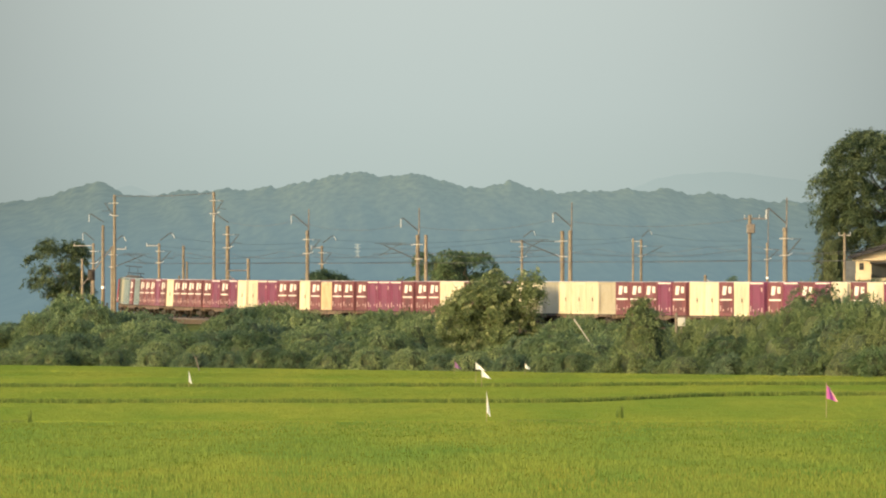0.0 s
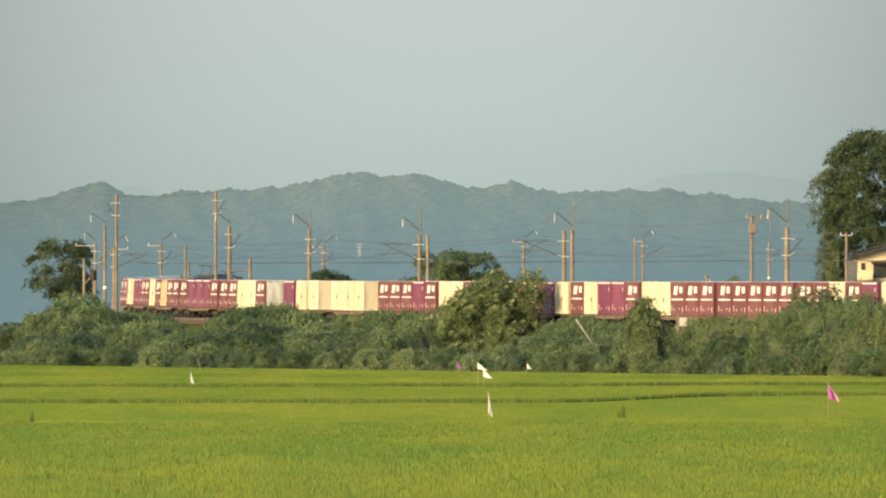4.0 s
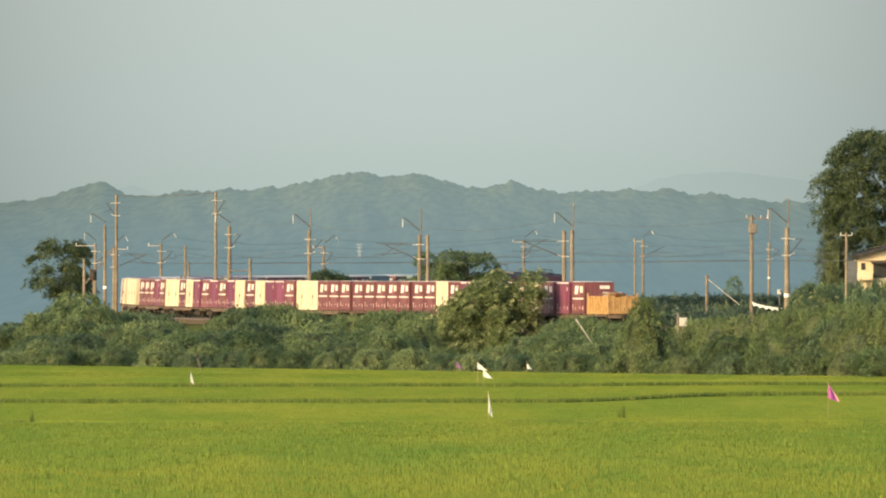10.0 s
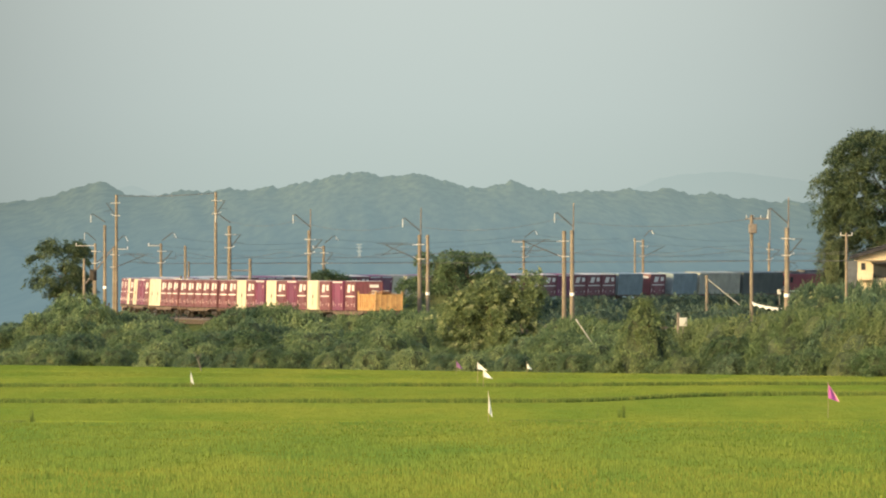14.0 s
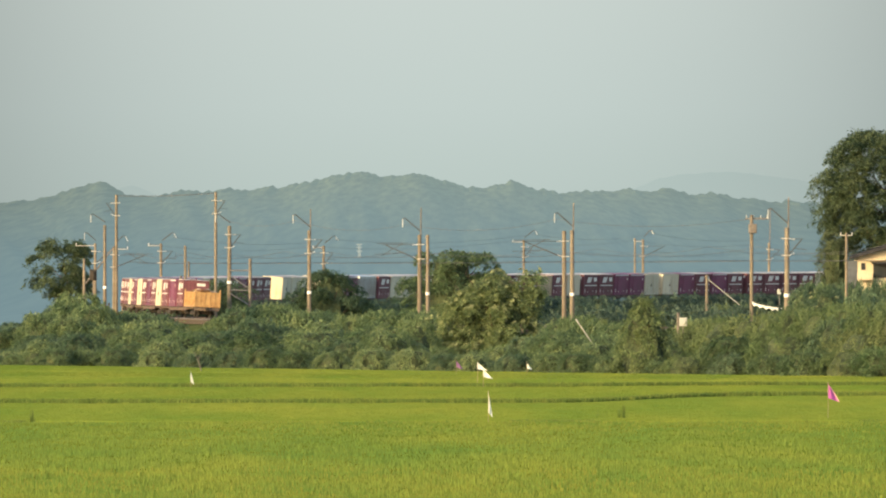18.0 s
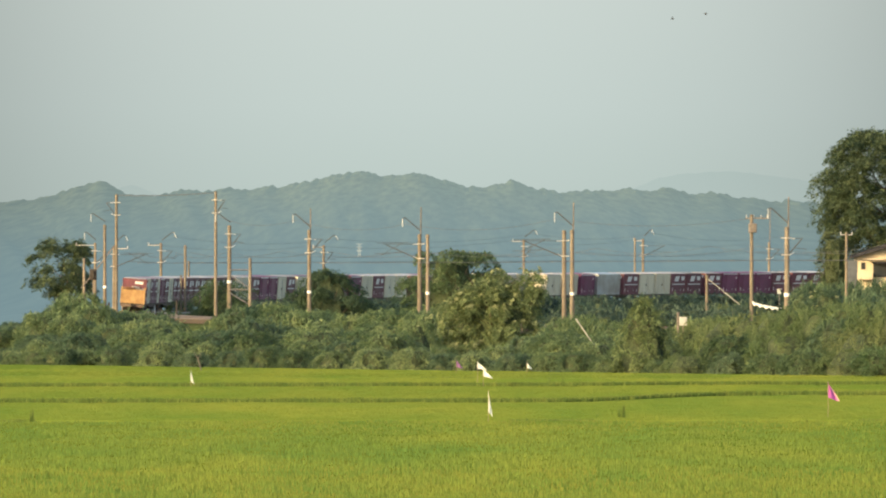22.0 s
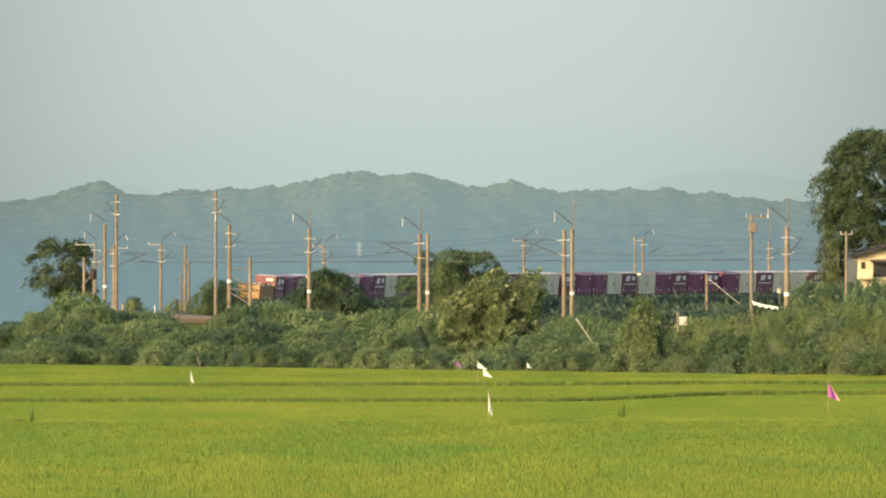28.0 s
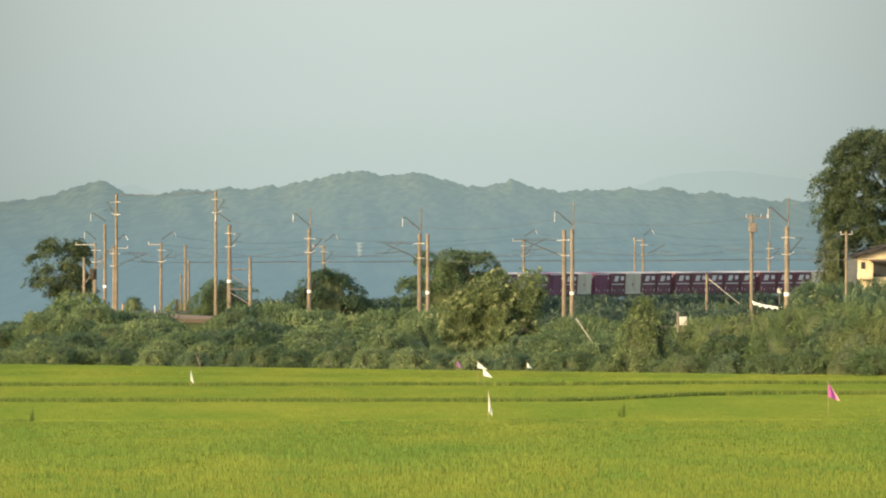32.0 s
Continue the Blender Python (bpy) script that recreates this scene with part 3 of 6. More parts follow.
        V.append(np.stack([p - t * ls * 0.8 - b * ls * slim, p + t * ls * 1.3, p - t * ls * 0.5 + b * ls * slim], axis=1).reshape(-1, 3))
        F += ((np.arange(leaves) * 3)[:, None] + np.arange(3) + count).tolist()
        count += leaves * 3
    me = bpy.data.meshes.new(name)
    me.from_pydata(np.concatenate(V).tolist(), [], F)
    me.materials.append(mat)
    if core:
        me.materials.append(M_CROWN_CORE)
        shell = (rings - 1) * around + 1
        me.polygons.foreach_set("material_index", [1] * shell + [0] * (len(F) - shell))
    return me


def trunk_mesh(name, seed, height, radius, limbs, reach, fine=1.0):
    """A tapered trunk with limbs that reach into the crown."""
    rng = random.Random(seed)
    bm = bmesh.new()
    p = Vector((0, 0, -0.3))
    r = radius
    top = None
    for i in range(5):
        q = p + Vector((rng.uniform(-0.06, 0.06) * height, rng.uniform(-0.06, 0.06) * height, height / 5 + (0.3 if i == 0 else 0)))
        rod(bm, p, q, r, r * 0.84, 9 if fine == 1 else 5)
        if i >= 1:
            for k in range(limbs):
                a = rng.uniform(0, 6.283)
                e = q + Vector((math.cos(a) * reach * rng.uniform(0.6, 1.0), math.sin(a) * reach * rng.uniform(0.6, 1.0), reach * rng.uniform(0.35, 0.9)))
                mid = (q + e) / 2 + Vector((0, 0, -0.08 * reach))
                rod(bm, q, mid, r * 0.5, r * 0.34, 6 if fine == 1 else 3)
                rod(bm, mid, e, r * 0.34, r * 0.12, 6 if fine == 1 else 3)
        p, r = q, r * 0.84
    me = bpy.data.meshes.new(name)
    bm.to_mesh(me)
    bm.free()
    me.materials.append(M_BARK)
    return me


DOME = [(0.0, 0.78, 0.78), (0.22, 1.0, 1.0), (0.5, 0.95, 0.95), (0.74, 0.74, 0.74), (0.9, 0.46, 0.46), (1.0, 0.15, 0.15)]
LEANING = [(0.0, 0.95, 0.7), (0.2, 1.1, 0.85), (0.45, 0.85, 0.95), (0.7, 0.45, 0.9), (0.88, 0.15, 0.65), (1.0, 0.0, 0.3)]
SPREAD = [(0.0, 0.55, 0.6), (0.25, 0.8, 0.85), (0.55, 1.0, 1.0), (0.78, 0.92, 0.85), (0.92, 0.55, 0.5), (1.0, 0.2, 0.2)]
BUSHES = [[spray_mesh("bush_leaves", 11, DOME, 215, 19, 0.039, 0.155, M_LEAF), spray_mesh("bush_leaves", 21, LEANING, 215, 19, 0.039, 0.155, M_LEAF)],
          [spray_mesh("bush_leaves", 12, SPREAD, 215, 19, 0.039, 0.16, M_LEAF), spray_mesh("bush_leaves", 22, DOME, 205, 19, 0.040, 0.165, M_LEAF)],
          [spray_mesh("bush_leaves", 13, DOME, 205, 19, 0.040, 0.165, M_LEAF_D), spray_mesh("bush_leaves", 23, LEANING, 205, 19, 0.040, 0.16, M_LEAF_D)],
          [spray_mesh("bush_leaves", 14, SPREAD, 215, 19, 0.039, 0.15, M_LEAF_Y), spray_mesh("bush_leaves", 24, DOME, 215, 19, 0.039, 0.15, M_LEAF_Y)],
          [spray_mesh("weed_leaves", 15, DOME, 250, 18, 0.038, 0.13, M_LEAF_B, slim=0.30, flat=0.15, gap=0.5, lump=0.15), spray_mesh("weed_leaves", 25, DOME, 250, 18, 0.038, 0.13, M_LEAF_B, slim=0.26, flat=0.1, gap=0.5, lump=0.12)],
          [spray_mesh("scrub_leaves", 16, DOME, 120, 15, 0.058, 0.21, M_SCRUB_SHADE), spray_mesh("scrub_leaves", 26, SPREAD, 120, 15, 0.058, 0.21, M_SCRUB_SHADE)]]
STEMS = [trunk_mesh("stem", 5, 0.75, 0.04, 2, 0.5, 0.5), trunk_mesh("stem", 6, 0.75, 0.045, 2, 0.55, 0.5)]
BUSH_LABEL = ["leafy green bush on the railway bank", "broad green bush with uneven crown beside the paddies", "dark green dense bush on the bank", "yellow-green flowering bush in low sun", "dry olive-brown scrub bush on the bank", "green scrub inside the railway curve"]
_rb = random.Random(77)


def bush(bearing, depth, half, top, kind, foot=0.0, label="", name="bush"):
    """A bush of half its width in metres, whose crown ends at the height top; the fifth kind is a tangle of tall weeds."""
    tall = max(0.8, top - foot)
    grass = kind == 4
    root = empty("weed_clump" if grass else name, pose(spot(bearing, depth), depth, foot, 0, 0, _rb.uniform(-55, 55) if kind != 4 else _rb.uniform(0, 360)))
    c = new("foliage" if grass else "crown", BUSHES[kind][_rb.random() < 0.5])
    c.parent = root
    if grass:
        c.scale = (half * 1.05, half * 1.05, tall)
        tagged(root, "olive-green tangle of tall weeds on the railway bank", "weeds", group="weeds along the bank")
        return root
    c.scale = (half, half, tall)
    st = new("stem", STEMS[kind % 2])
    st.parent = root
    st.scale = (half, half, tall * 0.7)
    tagged(root, label or BUSH_LABEL[kind], "bush", group="bushes along the bank")
    return root


def tree(bearing, depth, knots, foot, seed, mat, label, clumps, leaf, size, leaves=26, blossom=0, gap=0.32, core=0.5, trunk=0.6, lump=0.30, freq=1.9, flat=0.45, deep=0.9, boughs=0, bough_size=1.0):
    """A tree: a trunk with limbs, and a crown of sprays in an outline of (height, left, right) in metres over the plain."""
    root = empty("tree", pose(spot(bearing, depth), depth, foot, 0, 0, 0))
    low, top = knots[0][0], knots[-1][0]
    wide = max(k[1] + k[2] for k in knots) / 2
    t = new("trunk", trunk_mesh("trunk", seed, low + (top - low) * trunk - foot, max(0.10, wide * 0.05), 4, wide * 0.6))
    t.parent = root
    c = new("crown", spray_mesh("crown", seed, knots, clumps, leaves, leaf, size, mat, gap, lump, freq, core, flat=flat, deep=deep, boughs=boughs, bough_size=bough_size))
    c.parent = root
    c.location = (0, 0, -foot)
    if blossom:
        f = new("blossom", spray_mesh("blossom", seed, knots, blossom, 14, leaf * 0.8, size * 0.42, M_BLOSSOM, gap, lump - 0.03, freq, 0, slim=0.7, flat=flat, deep=deep, heads=0.8, boughs=boughs, bough_size=bough_size))
        f.parent = root
        f.location = (0, 0, -foot + 0.12)
        f["label"] = "pale cream-green flower heads"
    tagged(root, label, "tree")
    return root


def dome(half, low, top):
    """A plain rounded outline."""
    return [(low + (top - low) * h, half * l, half * r) for h, l, r in DOME]


def front_line(b):
    """Depth of the track at a bearing on the near leg."""
    best = min(((abs(1000 * line(s).x / line(s).y - b), line(s).y) for s in range(-60, 372, 6)))
    return best[1]


# Rise of the thicket's top along the bearings: knots of (bearing, rise).
THICKET = [(-50.97, -8.03), (-47.34, -7.31), (-45.53, -5.98), (-44.44, -4.89), (-42.87, -3.44), (-40.70, -2.23), (-38.89, -1.63), (-37.32, -2.72), (-34.84, -3.62), (-30.56, -3.62), (-28.38, -4.65), (-25.30, -4.95), (-23.49, -4.11), (-21.80, -2.84), (-17.75, -2.60), (-15.94, -3.26), (-12.50, -3.86),
           (-10.39, -4.29), (-7.61, -3.32), (-4.83, -3.14), (-2.66, -3.32), (11.84, -3.80), (14.01, -3.62), (16.67, -4.41), (23.19, -6.46), (25.12, -5.25), (27.90, -4.11), (31.04, -3.86), (35.75, -3.50), (38.41, -2.84), (43.24, -2.23), (49.28, -2.05)]


def thicket_top(b):
    return float(np.interp(b, [k[0] for k in THICKET], [k[1] for k in THICKET]))


def bank_foot(b):
    """Depth of the bank's outer foot at a bearing."""
    return min((abs(1000 * line(s, -11.5).x / line(s, -11.5).y - b), line(s, -11.5).y) for s in range(0, 360, 8))[1]


def thicket():
    """Rows of bushes from the edge of the rice back to the bank."""
    rng = random.Random(31)
    for row, frac in enumerate((0.36, 0.60, 0.84)):
        b = -50.36 + rng.uniform(0, 4)
        while b < 50.48:
            near = min(edge(6, spot(b, 657)) + 3.5, bank_foot(b) - 3.0)
            back = max(near + 8, front_line(b) - (24.0 if b < 36 else 30.0))
            d = min(near + (back - near) * (row + rng.uniform(0.0, 0.6)) / 3.6, near + 5 + 30 * row)
            low = -9.78
            crest = thicket_top(b)
            mass = 0.5 + 0.5 * noise.noise(Vector((b / 2.3 - row * 0.9, row * 3.3, 0)))
            rise = low + (crest - low) * frac * (0.66 + 0.60 * mass)
            half = rng.uniform(2.6, 4.6)
            if -2.0 < b < 11.0 and row or 20.0 < b < 23.2:
                b += 2.0
                continue
            if -2.0 < b < 11.0:
                rise = min(rise, -7.9)
            grassy = b > 23.91 or (row > 1 and (-28.93 < b < -24.09 or -11.11 < b < -5.07))
            kind = rng.choices((0, 1, 2, 3, 4), (5, 5, 3, 1.5, 30 if b > 23.91 else 8 if grassy else 0.2))[0]
            top = max(level(rise, d), 1.5)
            half = min(half, 0.95 * top)
            bush(b, d, half, top, kind, 0.0)
            b += 1000 * half * rng.uniform(0.95, 1.6) / d
    # the larger shrubs that make the thicket's outline: bearing, rise, half-width in metres, share of the way to the bank, kind
    for b, e, half, f, kind in ((-44.20, -5.98, 1.8, 0.5, 0), (-42.63, -3.44, 2.0, 0.7, 1), (-40.82, -2.11, 2.4, 0.8, 0), (-39.01, -1.21, 2.6, 0.9, 3), (-37.32, -2.42, 2.4, 0.8, 0), (-34.96, -3.38, 2.4, 0.85, 2), (-32.85, -3.26, 2.4, 0.85, 0), (-30.80, -3.50, 2.4, 0.85, 2),
                                (-29.11, -4.41, 2.0, 0.8, 0), (-23.19, -3.80, 2.2, 0.8, 0), (-21.38, -2.66, 2.8, 0.85, 2), (-18.96, -2.42, 2.8, 0.9, 0), (-17.15, -2.66, 2.6, 0.85, 1), (-14.73, -3.26, 2.4, 0.8, 1), (-12.02, -3.80, 2.4, 0.85, 0),
                                (-9.30, -3.86, 2.2, 0.8, 3), (-7.37, -3.14, 2.4, 0.85, 0), (-4.95, -3.08, 2.4, 0.85, 1), (-2.78, -3.20, 2.4, 0.9, 0), (13.9, -3.7, 1.5, 0.9, 0), (15.2, -3.9, 1.8, 0.85, 1), (16.55, -4.23, 2.0, 0.85, 4),
                                (25.72, -5.07, 2.2, 0.7, 4), (27.90, -4.11, 2.4, 0.8, 4), (30.25, -3.80, 2.4, 0.8, 4), (32.67, -3.62, 2.4, 0.8, 4), (35.08, -3.50, 2.4, 0.8, 4), (37.50, -2.84, 2.4, 0.7, 4),
                                (40.22, -2.84, 2.4, 0.6, 4), (42.93, -2.36, 2.6, 0.6, 4), (45.65, -2.23, 2.6, 0.6, 4), (48.67, -2.23, 2.6, 0.6, 4),
                                (-43.12, -5.86, 2.8, 0.2, 2), (-39.79, -4.53, 3.4, 0.35, 0), (-35.87, -4.77, 3.2, 0.4, 1), (-31.94, -5.25, 3.0, 0.3, 0), (-27.72, -5.74, 2.8, 0.25, 3), (-23.49, -5.25, 3.2, 0.3, 2),
                                (-18.96, -4.65, 3.6, 0.4, 0), (-13.53, -5.25, 3.2, 0.3, 1), (-8.70, -5.37, 3.0, 0.3, 0), (-5.07, -4.89, 3.2, 0.35, 3), (15.6, -5.9, 2.2, 0.3, 0), (17.57, -5.86, 2.4, 0.3, 1)):
        near = min(edge(6, spot(b, 657)) + 3.5, bank_foot(b) - 3.0)
        back = max(near + 6, front_line(b) - 26.0)
        d = near + (back - near) * f if back - near < 60 else near + 20 + (min(back, near + 150) - near - 20) * f
        bush(b, d, 1.2 * half * d / 740, level(e, d), kind, 0.0)


thicket()

def slope_bushes():
    """Bushes on the bank's outer slope, close below the track."""
    rng = random.Random(52)
    s = 30.0
    while s < 356:
        off = rng.uniform(-10.5, -5.0)
        p = line(s, off)
        b = 1000 * p.x / p.y
        foot = max(0.0, p.z - 0.9 - 0.42 * (-off - 4.0))
        top = min(level(thicket_top(b) + rng.uniform(-0.7, 0.15), p.y), p.z + 2.4)
        if top > foot + 0.5 and not -1.5 < b < 11.5:
            bush(b, p.y, rng.uniform(1.4, 2.8), top, rng.choices((0, 1, 2, 4), (5, 5, 2, 30 if b > 23.91 else 7 if -29.23 < b < -24.09 else 1))[0], foot)
        s += rng.uniform(2.6, 5.0)


slope_bushes()

# single trees
tree(5.8, 739, [(0.2, 5.6, 4.0), (1.5, 6.6, 4.3), (2.4, 6.7, 4.3), (3.5, 6.1, 4.0), (4.8, 4.9, 4.1), (5.8, 3.5, 4.2), (6.6, 1.9, 3.9), (7.2, 0.5, 3.7), (7.85, -0.2, 3.3)], 0.2, 41, M_LEAF_Y,
     "broad spreading tree with yellow-green flowers beside the bank", 1650, 0.12, 0.46, leaves=22, blossom=460, gap=1.0, core=0.45, deep=0.62, boughs=200, bough_size=0.92)
for _b, _d, _h, _e, _k in ((-2.9, 708, 2.4, -4.4, 3), (0.0, 690, 1.8, -7.2, 3), (3.2, 684, 1.6, -7.6, 0), (6.3, 690, 2.0, -7.0, 1), (8.3, 712, 2.2, -6.0, 2), (9.9, 700, 2.2, -6.1, 0), (11.2, 722, 2.2, -5.0, 2), (12.2, 700, 2.2, -5.4, 1)):
    bush(_b, _d, _h, level(_e, _d), _k, 0.0)
tree(21.5, 645, [(0.1, 2.8, 2.0), (1.3, 3.0, 2.3), (2.1, 2.7, 2.3), (3.3, 2.0, 2.2), (4.5, 1.5, 1.7), (5.4, 0.8, 0.8), (6.0, 0.2, 0.2)], 0.1, 44, M_LEAF_Y, "small cone-shaped green tree at the bank's foot", 260, 0.115, 0.46, gap=0.5, core=0.6)
bush(19.57, 660, 1.7, level(-5.37, 660), 0)
bush(23.91, 658, 1.5, level(-6.22, 658), 2)
bush(24.3, 684, 2.0, level(-4.9, 684), 0)
bush(18.2, 690, 2.4, level(-4.6, 690), 1)
tree(-39.8, 1200, [(2.6, 1.4, 2.6), (4.8, 2.0, 3.0), (5.6, 4.4, 3.2), (6.4, 6.4, 3.0), (8.8, 5.8, 2.8), (10.6, 4.9, 2.5), (11.8, 3.6, 1.9), (12.6, 1.6, 0.8)], 0.0, 45, M_LEAF_DD,
     "dark umbrella-shaped tree standing clear beyond the masts", 800, 0.16, 0.55, leaves=24, gap=0.5, core=0.0, boughs=52, bough_size=1.25)
tree(46.5, 965, [(9.8, 3.0, 4.0), (10.6, 5.5, 6.0), (11.6, 6.8, 7.5), (13.3, 7.2, 8.5), (14.5, 6.5, 8.5), (15.8, 6.8, 8.5), (17.4, 7.1, 8.0), (19.0, 6.0, 7.5), (20.4, 4.8, 6.5), (21.4, 3.4, 5.0), (22.2, 1.8, 3.5), (22.6, 0.4, 1.0)], 1.0, 46, M_LEAF_DD,
     "tall dark broad-crowned tree over a house", 3100, 0.16, 0.62, leaves=21, gap=0.9, core=0.0, trunk=0.5, boughs=215, bough_size=1.4)
tree(41.9, 962, [(3.0, 1.6, 2.0), (7.0, 1.9, 2.3), (9.0, 2.0, 2.6), (11.0, 1.9, 2.6), (12.4, 1.0, 1.6)], 1.0, 55, M_LEAF_DD, "dark lower tree beside a tall one", 260, 0.14, 0.6, gap=0.4, core=0.55)
tree(0.97, 960, [(1.0, 5.4, 5.0), (4.4, 6.5, 5.2), (5.6, 6.3, 5.2), (7.3, 5.5, 5.0), (8.3, 4.9, 4.7), (9.4, 4.0, 4.0), (10.1, 1.9, 1.2)], 1.0, 47, M_LEAF, "broad dark green tree inside the curve", 1050, 0.15, 0.55, leaves=24, gap=1.0, core=0.42, boughs=105, bough_size=1.05)
tree(-12.3, 955, [(1.0, 4.0, 4.0), (4.1, 4.2, 5.0), (5.0, 4.2, 4.4), (6.0, 4.0, 3.2), (6.75, 2.7, 2.6), (7.4, 1.6, 2.2), (8.2, 0.3, 1.2)], 1.0, 48, M_LEAF_D, "leafy green tree inside the curve", 560, 0.14, 0.5, leaves=24, gap=1.0, core=0.45, boughs=62, bough_size=0.95)
tree(-8.70, 958, dome(2.0, 0.4, level(-1.9, 958)), 0.4, 49, M_LEAF, "low green tree inside the curve", 70, 0.13, 0.6)
tree(-24.1, 950, [(1.0, 3.0, 3.0), (4.2, 3.2, 3.6), (5.3, 3.0, 3.3), (6.0, 2.3, 4.0), (6.5, 1.6, 1.9), (7.2, 0.4, 0.6)], 1.0, 50, M_LEAF, "broad green shrub tree inside the curve", 230, 0.14, 0.65, gap=0.3)
tree(-33.09, 985, dome(1.3, 2.0, level(-1.81, 985)), 2.0, 51, M_LEAF_D, "small round shrub beside the track", 60, 0.11, 0.4, gap=0.6, core=0.7)
tree(31.16, 1350, dome(1.9, 3.0, level(0.42, 1350)), 1.0, 52, M_LEAF_D, "small thin tree beyond the railway", 170, 0.11, 0.30, leaves=14, core=0.0, gap=0.6)
tree(40.94, 664, dome(2.4, 0.3, level(-0.50, 664)), 0.3, 53, M_LEAF_D, "green bush tree with pale flower heads", 130, 0.12, 0.5, blossom=14)
tree(38.29, 670, dome(1.7, 0.3, level(-0.66, 670)), 0.3, 54, M_LEAF_D, "leafy young tree beside the bank", 90, 0.11, 0.45)
bush(44.32, 657, 2.3, level(-1.03, 657), 2)
bush(47.22, 651, 2.4, level(-1.93, 651), 2)


def inner_scrub():
    """Scrub inside the curve and on the far leg's slope."""
    rng = random.Random(9)
    for b0, b1, d0, d1, e0, e1, n, kinds in ((12.14, 32.37, 800, 1090, -3.32, -1.99, 30, (5,)), (-14.73, -1.45, 880, 1000, -3.80, -2.72, 18, (0, 5, 4)),
                                             (-29.23, -14.73, 935, 985, -3.80, -2.54, 14, (0, 3, 4)), (26.93, 38.41, 860, 1080, -2.84, -2.11, 14, (5, 5, 4)),
                                             (37.20, 51.69, 800, 1000, -2.23, -0.40, 22, (2, 5, 5)), (-46.14, -34.36, 960, 1050, -4.05, -3.14, 16, (0, 1, 5)), (-51.5, -44.8, 930, 1010, -5.2, -4.45, 16, (0, 2, 5))):
        for i in range(n):
            b = rng.uniform(b0, b1)
            f = rng.random()
            d = d0 + (d1 - d0) * f
            top = level(e0 + (e1 - e0) * f + rng.uniform(-0.5, 0.4), d)
            bush(b, d, rng.uniform(1.8, 3.4), max(1.2, top), rng.choice(kinds), 0.0, name="scrub_bush", label="green scrub inside the railway curve")


def far_slope_bushes():
    """Bushes below the far leg, colour darkened for shade and haze, as high as the wagons' wheels; others before the
    house.
    """
    rng = random.Random(66)
    s = 398.0
    while s < 690:
        p = line(s, rng.uniform(7.5, 11.0))
        b = 1000 * p.x / p.y
        bush(b, p.y, rng.uniform(2.6, 4.2), p.z + rng.uniform(0.75, 1.25), 5, max(0.0, p.z - 2.6), name="scrub_bush", label="green scrub below the far track, tinted for shade and haze")
        s += rng.uniform(2.0, 3.4)
    for i in range(16):
        b = 38.71 + (51.69 - 38.71) * (i + rng.random()) / 16
        d = rng.uniform(840, 915)
        bush(b, d, rng.uniform(1.6, 2.6), level(0.05 + rng.uniform(-0.8, 0.3), d), rng.choice((2, 2, 0)), 0.0, name="scrub_bush", label="garden bushes before a cream house")


inner_scrub()
far_slope_bushes()

# ---- overhead line ----
def insulator(parent, a, b, label="white porcelain insulator"):
    """A string of porcelain sheds from a to b."""
    a, b = Vector(a), Vector(b)
    bm = bmesh.new()
    q = (b - a).to_track_quat("Z", "Y").to_matrix()
    length = (b - a).length
    rings = []
    for i in range(19):
        r = 0.058 if i % 3 == 1 else 0.026
        rings.append([bm.verts.new(a + q @ Vector((r * math.cos(k * 1.0472), r * math.sin(k * 1.0472), length * i / 18))) for k in range(6)])
    for p, n in zip(rings, rings[1:]):
        for k in range(6):
            bm.faces.new((p[k], p[(k + 1) % 6], n[(k + 1) % 6], n[k]))
    bm.faces.new(list(reversed(rings[0])))
    bm.faces.new(rings[-1])
    return part("insulator", bm, M_PORCELAIN, parent, label)


MASTS = {}


